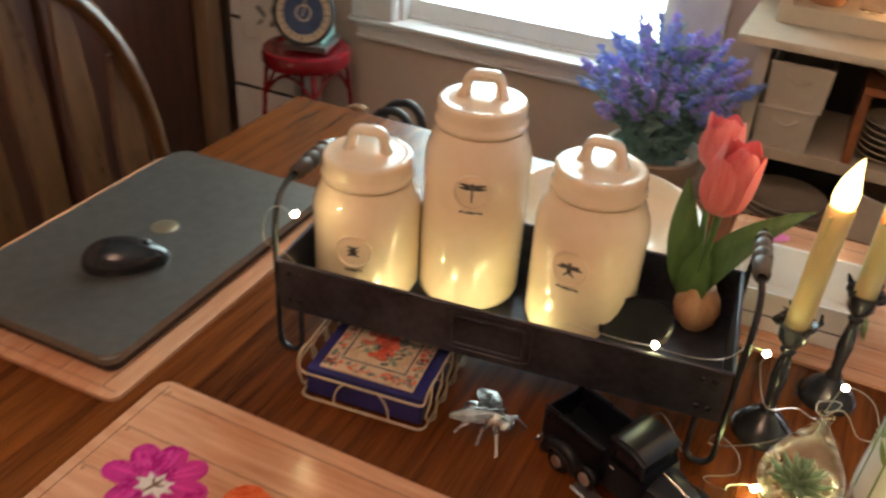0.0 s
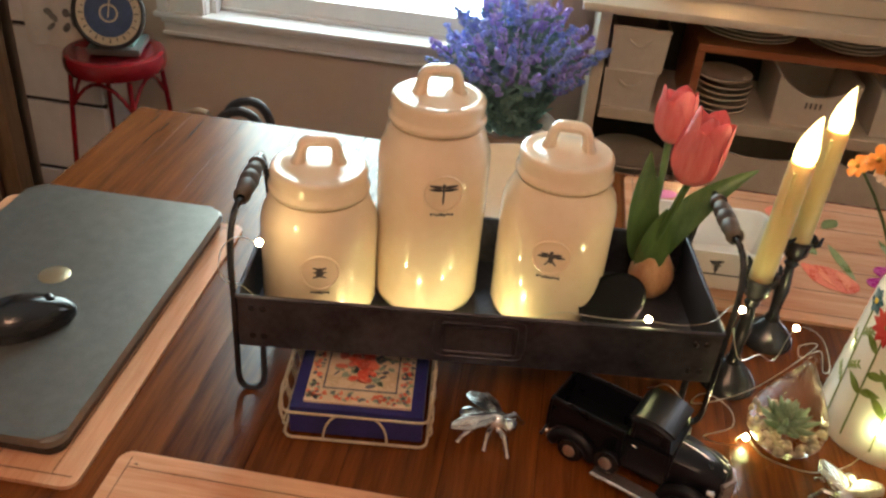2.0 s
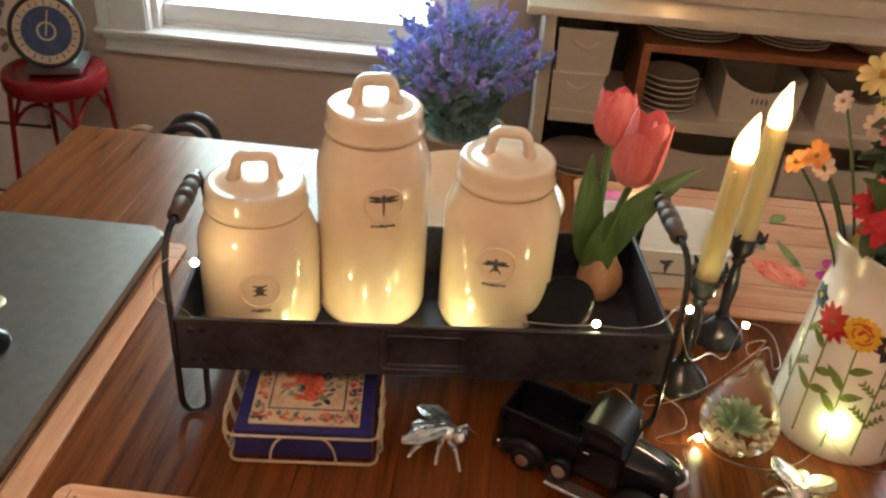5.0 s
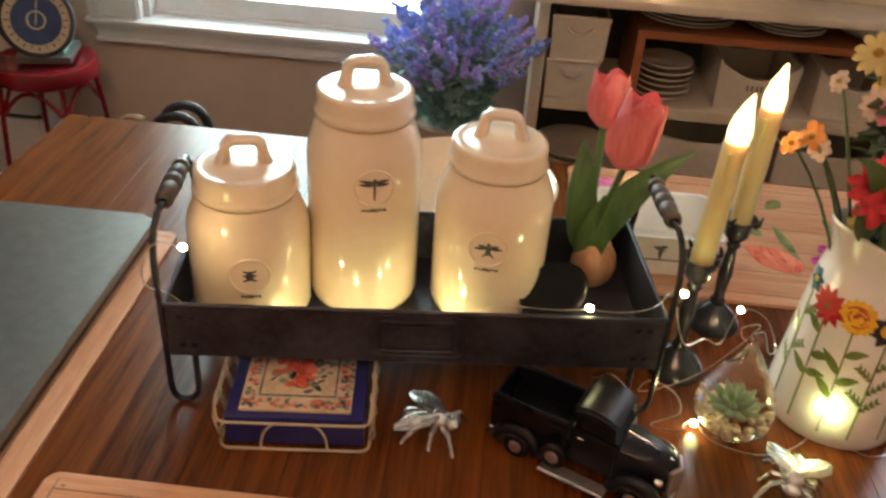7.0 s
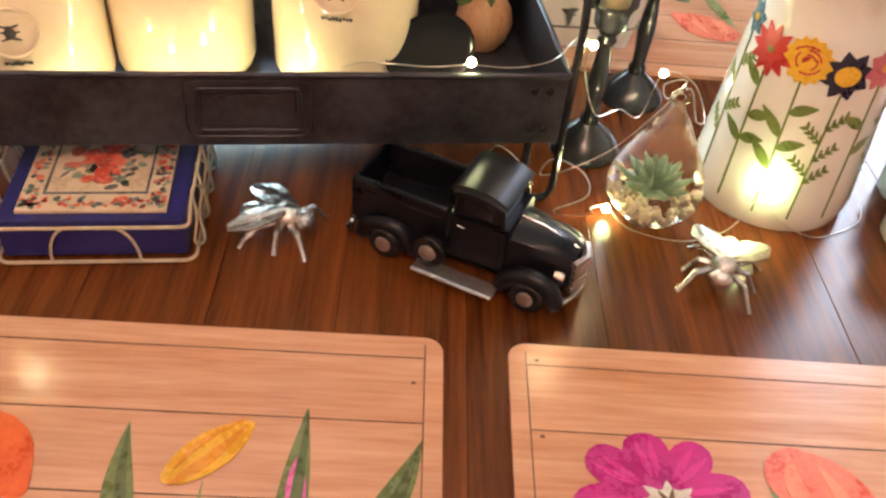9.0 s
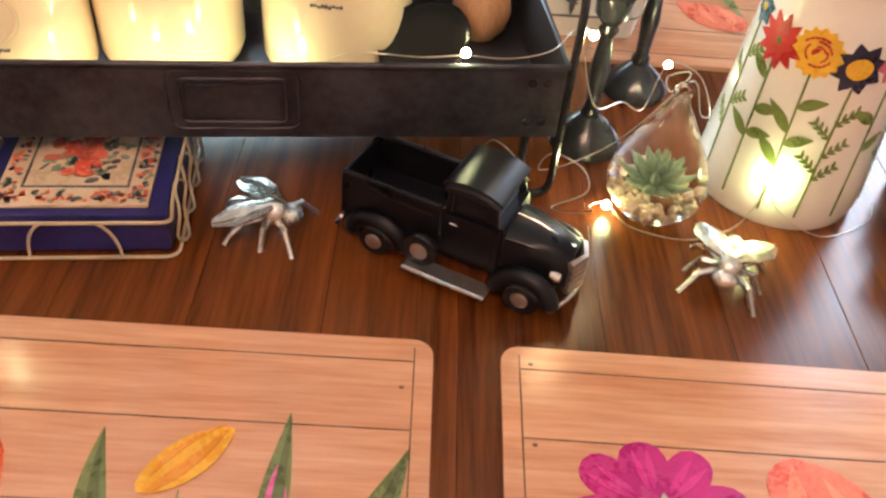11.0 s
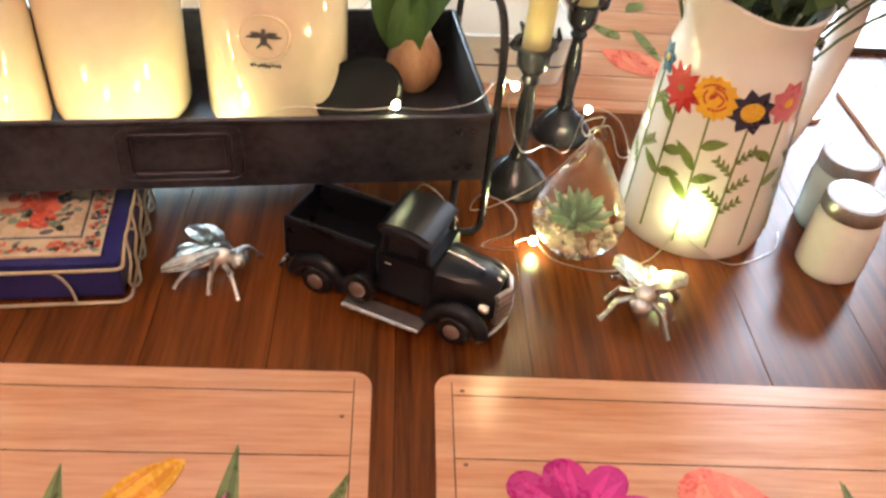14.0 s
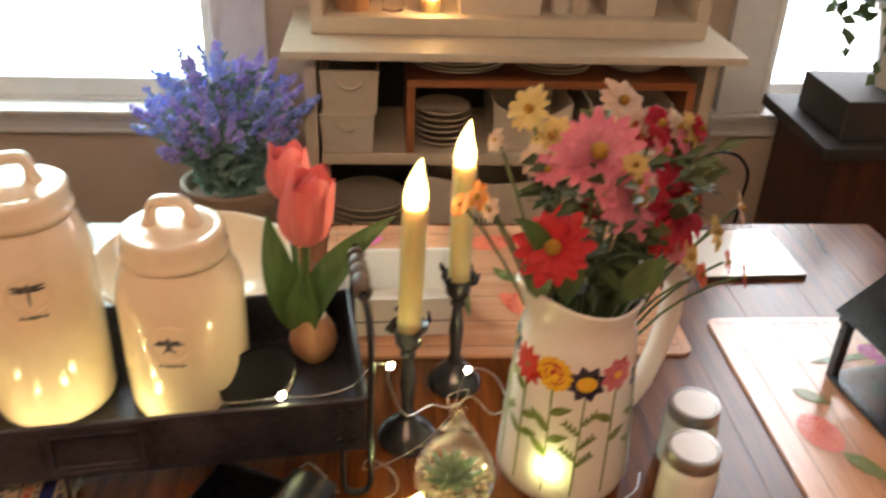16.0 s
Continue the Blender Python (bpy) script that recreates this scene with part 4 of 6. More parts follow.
def candlestick(x, y, lean, turn):
    c = thing("candlestick", pose(x, y, TOP), "black iron candlestick with a leafy cup", "candlestick", "candlesticks on the table")
    part("base", bm_lathe(B(), [(0, 0), (0.028, 0), (0.0285, 0.003), (0.026, 0.008), (0.020, 0.016), (0.012, 0.023), (0.0075, 0.027), (0, 0.027)], 32), M_IRON, c)
    part("shaft", bm_lathe(B(), [(0.0075, 0.0272), (0.008, 0.031), (0.0055, 0.036), (0.0062, 0.050), (0.0078, 0.066), (0.006, 0.084), (0.0048, 0.094), (0.0075, 0.099), (0.0055, 0.104), (0, 0.104)], 20), M_IRON, c)
    part("cup", bm_lathe(B(), [(0, 0.1042), (0.007, 0.1042), (0.0125, 0.112), (0.0135, 0.126), (0.0175, 0.129), (0.0172, 0.131), (0.0128, 0.1295), (0.0118, 0.114), (0, 0.112)], 24), M_IRON, c)
    for k in range(4):
        a = radians(90 * k + turn)
        part("cup_leaf", bm_tube(B(), [(0.016 * math.cos(a), 0.016 * math.sin(a), 0.127), (0.020 * math.cos(a), 0.020 * math.sin(a), 0.131), (0.0205 * math.cos(a + 0.2), 0.0205 * math.sin(a + 0.2), 0.138)], [0.0024, 0.0028, 0.0012], 7), M_IRON, c)
    t = thing("taper_candle", pose(x, y, TOP + 0.1135, 0, lean, 0), "ivory electric taper candle with a glowing flame tip", "candle", "taper candles")
    part("taper", bm_lathe(B(), [(0, 0), (0.0108, 0), (0.0108, 0.125), (0.0112, 0.130), (0.0102, 0.1342), (0, 0.1342)], 24), M_TAPER, t)
    part("drip", bm_tube(B(), [(-0.006, -0.0092, 0.127), (-0.0065, -0.0095, 0.105), (-0.006, -0.0093, 0.088)], [0.0022, 0.0016, 0.0006], 6), M_TAPER, t)
    flame = bm_lathe(B(), [(0, 0.1344), (0.0088, 0.1344), (0.0100, 0.140), (0.0097, 0.147), (0.0078, 0.156), (0.0050, 0.165), (0.0024, 0.173), (0, 0.178)], 20)
    for v in flame.verts:
        v.co.x += 0.003 * max(0, (v.co.z - 0.156) / 0.02) ** 1.5
    part("flame", flame, M_FLAME, t, "glowing flame-shaped bulb")
    return t


candlestick(0.240, 0.801, 1.5, 20)
candlestick(0.291, 0.884, 0.0, 50)

# ---- glass terrarium ----
M_GLASS = node_mat("clear_glass", (1, 1, 1), 0.02, Transmission_Weight=1.0, IOR=1.045, Coat_Weight=0.6, Coat_Roughness=0.02)
M_SUCC = vary(node_mat("succulent", (0.16, 0.25, 0.14), 0.45), (0.11, 0.19, 0.10), (0.26, 0.36, 0.22), 60)
M_PEB = vary(node_mat("pebble", (0.35, 0.25, 0.15), 0.6), (0.16, 0.10, 0.06), (0.6, 0.48, 0.34), 40, jitter=0.5)
ter = thing("terrarium", pose(0.2785, 0.720, TOP), "teardrop glass terrarium with a succulent on pebbles", "terrarium")
prof = [(0.0, 0.0006), (0.014, 0.001), (0.027, 0.008), (0.0355, 0.020), (0.037, 0.030), (0.034, 0.044), (0.027, 0.058), (0.019, 0.072), (0.011, 0.086), (0.006, 0.094), (0.0048, 0.098)]
prof = [(r * 0.95, z * 1.01) for r, z in prof]
glass = part("glass_globe", bm_lathe(B(), prof + [(0.0, 0.0985), (0.0, 0.097), (0.0042, 0.096)] + [(max(r - 0.0011, 0.0), z + (0.0012 if z < 0.01 else 0)) for r, z in prof[::-1][1:]], 40), M_GLASS, ter)
glass.visible_shadow = False
knob = part("glass_loop", bm_tube(B(), [(0.0052 * math.cos(2 * math.pi * k / 14), 0, 0.1025 + 0.0052 * math.sin(2 * math.pi * k / 14)) for k in range(14)], 0.0019, 8, True), M_GLASS, ter)
knob.visible_shadow = False
rnd = random.Random(11)
peb = bmesh.new()
bmesh.ops.create_icosphere(peb, subdivisions=1, radius=1)
for v in peb.verts:
    v.co *= rnd.uniform(0.8, 1.15)
first = part("pebble", peb, M_PEB, ter)
n = 0
for k in range(130):
    a, d = rnd.uniform(0, 6.283), 0.031 * math.sqrt(rnd.random())
    lo = 0.004 + 12 * d * d
    z = lo + rnd.uniform(0.0, 0.024 - lo * 0.8) if lo < 0.02 else lo
    s = rnd.uniform(0.0026, 0.0044)
    ob = first if n == 0 else new("pebble", first.data)
    ob.parent = ter
    ob.matrix_basis = Matrix.LocRotScale((d * math.cos(a), d * math.sin(a), max(z, 0.0055)), Euler((rnd.random() * 3, rnd.random() * 3, rnd.random() * 3)), (s, s * rnd.uniform(0.7, 1), s * rnd.uniform(0.6, 0.9)))
    n += 1
for ring, cnt, tilt, L in ((0, 9, 20, 0.027), (1, 8, 45, 0.023), (2, 6, 68, 0.019)):
    for k in range(cnt):
        a = radians(360 * k / cnt + 21 * ring)
        o = Vector((math.cos(a), math.sin(a), 0))
        c = Vector((-0.002, -0.004, 0.0275 + 0.003 * ring))
        up = Vector((0, 0, 1))
        d = o * math.cos(radians(tilt)) + up * math.sin(radians(tilt))
        part("succulent_leaf", bm_tube(B(), [c, c + d * L * 0.35, c + d * L * 0.75 + up * 0.001, c + d * L + up * 0.003], [0.0024, 0.0038, 0.0026, 0.0004], 7), M_SUCC, ter)

# ---- flower pitcher ----
M_PITCH = vary(node_mat("white_glaze", (0.82, 0.78, 0.71), 0.16, Coat_Weight=0.8, Coat_Roughness=0.03), (0.79, 0.75, 0.68), (0.85, 0.81, 0.75), 14)
PX, PY = 0.383, 0.769
pit = thing("pitcher", pose(PX, PY, TOP), "white ceramic pitcher hand-painted with red, yellow and navy flowers", "pitcher")


def pitcher_r(z):
    if z < 0.012:
        return 0.0585 + 0.0025 * math.sin(z / 0.012 * math.pi / 2)
    if z < 0.150:
        return 0.061 - 0.0105 * (z - 0.012) / 0.138
    return 0.0505 - 0.004 * math.sin(min(1, (z - 0.15) / 0.02) * math.pi / 2) + (0.0055 * max(0, (z - 0.17) / 0.025) ** 1.4)


zs = [0, 0.004, 0.012, 0.03, 0.06, 0.09, 0.12, 0.145, 0.152, 0.158, 0.165, 0.172, 0.180, 0.188, 0.194]
prof = [(0, 0)] + [(pitcher_r(z), z) for z in zs] + [(pitcher_r(0.194) - 0.002, 0.1955)] + [(pitcher_r(z) - 0.004, z) for z in zs[::-1][:-2]] + [(0, 0.008)]
bm = bm_lathe(B(), prof, 64)
lip = Vector((-0.95, -0.3, 0)).normalized()
for v in bm.verts:
    if v.co.z > 0.155:
        f = (v.co.z - 0.155) / 0.04
        o = Vector((v.co.x, v.co.y, 0)).normalized()
        c = max(0, o.dot(lip))
        v.co += lip * 0.009 * f * c ** 8
        v.co.z += f * (0.012 * c ** 3 - 0.004 * (1 - abs(o.dot(lip))))
body = part("body", bm, M_PITCH, pit)
hd = Vector((0.93, 0.36, 0)).normalized()


def on_handle(r, z):
    return (hd.x * r, hd.y * r, z)


bm = bm_tube(B(), arc(on_handle(0.045, 0.180), on_handle(0.082, 0.214), on_handle(0.099, 0.172), 8) + arc(on_handle(0.099, 0.172), on_handle(0.100, 0.115), on_handle(0.080, 0.070), 8)[1:] + arc(on_handle(0.080, 0.070), on_handle(0.068, 0.048), on_handle(0.050, 0.040), 4)[1:], 0.0105, 12)
part("handle", bm, M_PITCH, pit)
psurf = round_surf(pitcher_r)


def at_angle(phi):
    """The arc length at which the painted side lies, for a direction in degrees round the pitcher."""
    return radians(phi + 90) * 0.056


K_RED = print_mat("paint_red", (0.6, 0.06, 0.045), (0.42, 0.03, 0.03))
K_YEL = print_mat("paint_yellow", (0.85, 0.55, 0.05), (0.72, 0.38, 0.02))
K_NAV = print_mat("paint_navy", (0.03, 0.025, 0.06), (0.015, 0.012, 0.03))
K_PNK = print_mat("paint_pink", (0.65, 0.2, 0.22), (0.5, 0.1, 0.14))
K_GRN = print_mat("paint_green", (0.20, 0.26, 0.06), (0.10, 0.14, 0.03))
K_TEAL = print_mat("paint_teal", (0.06, 0.15, 0.18), (0.03, 0.08, 0.1))


def painted(phi, z, petals, r, w, col, eye, eye_r, name, foot, sprigs, fern=False):
    u0 = at_angle(phi)
    shear = 0.0
    bm = B()
    for k in range(petals):
        a = 2 * math.pi * k / petals + 0.3
        bm_wrap(bm, leaf(u0, z, u0 + r * math.cos(a), z + r * math.sin(a), w), psurf, 0.0005 + 0.00004 * k, 3)
    part(name, bm, col, body)
    if eye_r:
        part("painted_eye", bm_wrap(B(), blob(u0, z, eye_r, eye_r * 0.85), psurf, 0.0009, 3), eye, body)
    bm = B()
    stem = [(u0, z - r * 0.8), (u0 + foot, 0.014)]
    bm_wrap(bm, [(stem[0][0] - 0.0007, stem[0][1]), (stem[0][0] + 0.0007, stem[0][1]), (stem[1][0] + 0.0007, stem[1][1]), (stem[1][0] - 0.0007, stem[1][1])], psurf, 0.0007, 8)
    for f, s, up in sprigs:
        su, sv = stem[0][0] + foot * f, stem[0][1] + (stem[1][1] - stem[0][1]) * f
        if fern:
            bm_wrap(bm, leaf(su, sv, su + s * 0.014, sv + 0.011, 0.0009), psurf, 0.0004, 2)
            for q in range(4):
                bu, bv = su + s * 0.0038 * q, sv + 0.003 * q
                bm_wrap(bm, leaf(bu, bv, bu + s * 0.0052, bv + 0.0002, 0.0016), psurf, 0.0005, 1)
                bm_wrap(bm, leaf(bu, bv, bu + s * 0.0005, bv + 0.0060, 0.0016), psurf, 0.0005, 1)
        else:
            bm_wrap(bm, leaf(su, sv, su + s * 0.018, sv + up, 0.0075, 0.001 * s), psurf, 0.0004, 3)
    part("painted_stem", bm, K_GRN, body)


painted(-146, 0.131, 11, 0.0185, 0.0075, K_RED, K_GRN, 0.0025, "painted_red_flower", -0.004, ((0.12, -1, 0.012), (0.34, 1, 0.006), (0.52, 1, 0.006), (0.55, -1, 0.012)))
painted(-119, 0.134, 15, 0.0165, 0.0135, K_YEL, K_RED, 0.0038, "painted_yellow_flower", -0.002, ((0.24, 1, 0.008), (0.42, -1, 0.018), (0.5, 1, 0.008), (0.66, -1, 0.018)))
painted(-91, 0.129, 8, 0.0175, 0.011, K_NAV, K_YEL, 0.0085, "painted_navy_flower", -0.004, ((0.26, 1, 0), (0.36, -1, 0), (0.5, 1, 0), (0.62, -1, 0), (0.68, 1, 0)), True)
painted(-63, 0.134, 8, 0.0165, 0.012, K_PNK, K_YEL, 0.004, "painted_pink_flower", -0.003, ((0.3, -1, 0.01), (0.5, 1, 0.01)))
painted(-171, 0.142, 6, 0.012, 0.008, K_TEAL, K_YEL, 0.003, "painted_teal_flower", -0.003, ((0.2, 1, 0), (0.35, -1, 0), (0.5, 1, 0), (0.65, -1, 0)), True)
painted(-30, 0.12, 6, 0.014, 0.01, K_NAV, K_YEL, 0.004, "painted_dark_flower", 0.002, ((0.3, -1, 0.01), (0.45, 1, 0.01), (0.6, -1, 0.01)))

bm = B()
for k, (r0, a0) in enumerate(((0.005, 20), (0.0075, 140), (0.0095, 250), (0.011, 60), (0.0062, 300), (0.0085, 10))):
    u0 = at_angle(-119)
    for q in range(5):
        a, b = radians(a0 + 18 * q), radians(a0 + 18 * q + 18)
        bm_wrap(bm, leaf(u0 + r0 * math.cos(a), 0.134 + r0 * 0.9 * math.sin(a), u0 + r0 * math.cos(b), 0.134 + r0 * 0.9 * math.sin(b), 0.0009), psurf, 0.0014, 1)
part("painted_scribble", bm, K_RED, body)

# ---- bouquet in the pitcher ----
bq = thing("bouquet", pose(PX, PY, TOP + 0.012), "mixed artificial bouquet of pink, red and yellow daisies", "flowers")
M_STEM = vary(node_mat("stem_green", (0.07, 0.11, 0.035), 0.5), (0.04, 0.07, 0.02), (0.1, 0.15, 0.05), 40)
M_FOL = vary(node_mat("dark_foliage", (0.05, 0.08, 0.025), 0.5), (0.022, 0.04, 0.012), (0.09, 0.13, 0.045), 30)


def petal_mat(name, light, dark):
    return let_through(vary(node_mat(name, light, 0.6), dark, light, 50, (1, 1, 1)), 0.3)


F_PINK = petal_mat("petal_pink", (0.86, 0.34, 0.42), (0.72, 0.17, 0.26))
F_RED = petal_mat("petal_red", (0.75, 0.04, 0.05), (0.55, 0.02, 0.03))
F_CRIM = petal_mat("petal_crimson", (0.6, 0.02, 0.06), (0.4, 0.01, 0.03))
F_YEL = petal_mat("petal_pale_yellow", (0.8, 0.66, 0.32), (0.7, 0.5, 0.15))
F_CREAM = petal_mat("petal_cream", (0.8, 0.68, 0.55), (0.72, 0.5, 0.38))
F_CORAL = petal_mat("petal_coral", (0.75, 0.2, 0.1), (0.6, 0.1, 0.05))
F_ORAN = petal_mat("petal_orange", (0.8, 0.36, 0.06), (0.65, 0.2, 0.03))
F_EYE = petal_mat("flower_eye", (0.6, 0.35, 0.04), (0.35, 0.15, 0.02))
rnd = random.Random(21)


def bloom(x, y, z, r, petals, col, layers=1, facing=None):
    r *= 1.03
    c = Vector((x - PX, y - PY, z - TOP - 0.012))
    face = (Vector(facing) if facing else Vector((c.x * 2.2, c.y * 1.2 - 0.12, 0.10))).normalized()
    ux = face.orthogonal().normalized()
    uy = face.cross(ux)
    bm = B()
    for layer in range(layers):
        f = 1 - 0.22 * layer
        for k in range(petals):
            a = 2 * math.pi * (k + 0.5 * layer + rnd.uniform(-0.15, 0.15)) / petals
            o = math.cos(a) * ux + math.sin(a) * uy
            rr = r * f * rnd.uniform(0.88, 1.08)
            lift = face * rr * (0.10 + 0.2 * layer) * rnd.uniform(0.4, 1.3)
            w = rr * min(0.42, 2.2 / petals)
            bm_blade(bm, [c + o * rr * 0.1, c + o * rr * 0.45 + lift * 0.7, c + o * rr * 0.8 + lift, c + o * rr + lift * rnd.uniform(0.2, 0.9)], [w * 0.35, w * 0.9, w, w * 0.3], 0.2, face, 0.0004)
    head = part("blossom", bm, col, bq)
    eye = B()
    bmesh.ops.create_icosphere(eye, subdivisions=2, radius=r * 0.2, matrix=Matrix.Translation(c + face * r * (0.06 + 0.1 * layers)))
    part("eye", eye, F_EYE, head)
    foot = Vector((c.x * 0.12, c.y * 0.12, 0.012))
    part("stem", bm_tube(B(), arc(foot, Vector((c.x * 0.25, c.y * 0.25, 0.16)), c - face * 0.003, 8), 0.0013, 6), M_STEM, bq)


BLOOMS = [
    (0.345, 0.726, 1.002, 0.031, 13, F_RED, 2), (0.376, 0.757, 1.064, 0.034, 18, F_PINK, 3), (0.404, 0.742, 1.034, 0.031, 15, F_PINK, 2),
    (0.440, 0.752, 1.026, 0.035, 18, F_CRIM, 3), (0.428, 0.744, 1.006, 0.022, 14, F_RED, 2), (0.329, 0.79, 1.086, 0.0195, 12, F_YEL, 1),
    (0.348, 0.785, 1.066, 0.017, 11, F_YEL, 2), (0.334, 0.775, 1.050, 0.014, 10, F_CREAM, 1), (0.401, 0.80, 1.089, 0.020, 13, F_CREAM, 2),
    (0.419, 0.79, 1.068, 0.014, 12, F_CRIM, 3), (0.445, 0.79, 1.072, 0.016, 11, F_CREAM, 2), (0.458, 0.785, 1.050, 0.018, 12, F_CREAM, 2), (0.405, 0.785, 1.072, 0.016, 12, F_YEL, 1),
    (0.503, 0.775, 1.010, 0.014, 11, F_CREAM, 1), (0.482, 0.765, 0.994, 0.016, 10, F_YEL, 2), (0.462, 0.757, 0.976, 0.015, 9, F_YEL, 1),
    (0.474, 0.755, 0.960, 0.011, 6, F_CORAL, 1), (0.498, 0.765, 0.966, 0.011, 6, F_CORAL, 1), (0.516, 0.768, 0.950, 0.011, 6, F_CORAL, 1),
    (0.291, 0.77, 1.022, 0.012, 6, F_ORAN, 1), (0.277, 0.772, 1.014, 0.010, 6, F_ORAN, 1), (0.301, 0.772, 1.010, 0.010, 6, F_CREAM, 1), (0.304, 0.785, 1.063, 0.009, 8, F_CREAM, 2),
    (0.338, 0.745, 0.962, 0.009, 7, F_YEL, 1), (0.46, 0.80, 1.03, 0.016, 10, F_PINK, 2), (0.37, 0.80, 1.04, 0.02, 12, F_CREAM, 1),
]
for b in BLOOMS:
    bloom(*b)
for k in range(20):
    a, u = rnd.uniform(0, 6.283), rnd.random()
    col = (F_CREAM, F_PINK, F_CRIM, F_YEL, F_PINK)[k % 5]
    bloom(0.402 + 0.062 * math.cos(a) * (0.5 + 0.5 * u), 0.768 + 0.03 * math.sin(a), 1.028 + 0.048 * math.sin(a * 1.7 + u), rnd.uniform(0.010, 0.017), rnd.randint(8, 12), col, 2)
bm = B()
for k in range(330):
    a, u = rnd.uniform(0, 6.283), rnd.random()
    d = (0.012 + 0.058 * u) * math.sqrt(rnd.random())
    c = Vector((d * math.cos(a) + 0.02 * u, d * math.sin(a), 0.165 + 0.135 * u))
    o = Vector((math.cos(a + rnd.uniform(-0.8, 0.8)), math.sin(a + rnd.uniform(-0.8, 0.8)), rnd.uniform(-0.2, 0.9))).normalized()
    L = rnd.uniform(0.016, 0.034)
    bm_blade(bm, [c, c + o * L * 0.5, c + o * L + Vector((0, 0, -0.003))], [0.001, rnd.uniform(0.003, 0.007), 0.0006], 0.3, Vector((rnd.uniform(-1, 1), rnd.uniform(-1, 0.3), 0.8)), 0.0003)
tagged(part("foliage", bm, M_FOL, bq, "dark green leaves"), kind="stuff")
for x0, z0, x1, z1, w in ((-0.04, 0.185, -0.062, 0.225, 0.010), (-0.03, 0.20, -0.072, 0.265, 0.008), (0.02, 0.18, 0.05, 0.23, 0.012), (-0.02, 0.18, -0.035, 0.24, 0.012)):
    part("leaf", bm_blade(B(), arc((x0, -0.03, z0), ((x0 + x1) / 2, -0.05, z1), (x1, -0.045, z1), 6), [0.001, w * 0.7, w, w, w * 0.8, w * 0.4, 0.0005], 0.3, (0, -1, 0.3)), M_LEAF, bq)

# ---- shakers ----
M_MILK = vary(node_mat("milk_glass", (0.78, 0.76, 0.7), 0.15, Subsurface_Weight=0.1), (0.74, 0.72, 0.66), (0.82, 0.8, 0.75), 20)
M_AQUA = vary(node_mat("aqua_milk_glass", (0.55, 0.66, 0.6), 0.15), (0.5, 0.62, 0.56), (0.6, 0.7, 0.64), 20)
M_ZINC = vary(node_mat("zinc_lid", (0.42, 0.40, 0.37), 0.35, 0.9), (0.3, 0.28, 0.26), (0.5, 0.48, 0.45), 60, rough=(0.25, 0.45))
for x, y, col, lab in ((0.480, 0.709, M_MILK, "small white jar shaker with a metal screw lid"), (0.499, 0.766, M_AQUA, "small pale aqua jar shaker with a metal screw lid")):
    sh = thing("shaker", pose(x, y, TOP) @ Matrix.Scale(0.88, 4), lab, "shaker", "jar shakers")
    bm = bm_lathe(B(), [(0, 0), (0.0255, 0), (0.0285, 0.004), (0.029, 0.01), (0.029, 0.048), (0.0275, 0.056), (0.024, 0.061), (0.023, 0.066), (0, 0.066)], 36)
    for v in bm.verts:
        if 0.008 < v.co.z < 0.05:
            a = math.atan2(v.co.y, v.co.x)
            f = 1 - 0.035 * abs(math.sin(4 * a))
            v.co.x *= f
            v.co.y *= f
    part("jar", bm, col, sh)
    lid = part("lid_band", bm_lathe(B(), [(0.0225, 0.0625), (0.0262, 0.0625), (0.0266, 0.065), (0.0262, 0.0745), (0.0252, 0.0765), (0.0222, 0.077), (0.0215, 0.0755)], 40), M_ZINC, sh, "grey metal screw band")
    part("lid_disc", bm_lathe(B(), [(0.0218, 0.0750), (0.0215, 0.0763), (0, 0.0768)], 32), vary(node_mat("white_lid_disc", (0.8, 0.79, 0.77), 0.3), (0.76, 0.75, 0.73), (0.83, 0.82, 0.8), 40), lid)

# ---- bowl, baking dish, lantern, booklet ----
bowl = thing("serving_bowl", pose(0.006, 1.03, TOP) @ Matrix.Diagonal((1, 1, 0.78, 1)), "large cream ceramic bowl behind the tray", "bowl")
part("bowl", bm_lathe(B(), [(0, 0), (0.055, 0), (0.056, 0.006), (0.082, 0.03), (0.104, 0.062), (0.110, 0.078), (0.113, 0.083), (0.111, 0.086), (0.107, 0.083), (0.1, 0.062), (0.078, 0.034), (0.05, 0.012), (0, 0.010)], 48), M_CERAMIC, bowl)
part("lip", bm_tube(B(), [(0.112 * math.cos(2 * math.pi * k / 48), 0.112 * math.sin(2 * math.pi * k / 48), 0.0835) for k in range(48)], 0.003, 8, True), M_CERAMIC, bowl)
dish = thing("baking_dish", pose(0.236, 1.006, TOP + 0.0055, 0, 0, 2), "rectangular white ceramic dish with a dark line and a black bird", "dish")
bm = B()
lo_o, hi_o, hi_i, lo_i = round_rect(0.128, 0.092, 0.012), round_rect(0.144, 0.110, 0.016), round_rect(0.135, 0.101, 0.012), round_rect(0.120, 0.084, 0.010)
loops = [[bm.verts.new((x, y, z)) for x, y in o] for o, z in ((lo_o, 0), (hi_o, 0.054), (hi_i, 0.054), (lo_i, 0.006))]
for a, b in zip(loops, loops[1:]):
    for k in range(len(a)):
        j = (k + 1) % len(a)
        bm.faces.new((a[k], a[j], b[j], b[k]))
bm.faces.new(loops[0][::-1])
bm.faces.new(loops[3])
part("dish", bm, M_PITCH, dish)
part("rim_line", bm_tube(B(), [(x * (0.889 + 0.111 * 0.4), y * (0.836 + 0.164 * 0.4), 0.0216) for x, y in hi_o], 0.0011, 6, True), M_INK, dish, "thin dark line round the dish")
front = pose(-0.002, -0.0527, 0.037, 80.5)
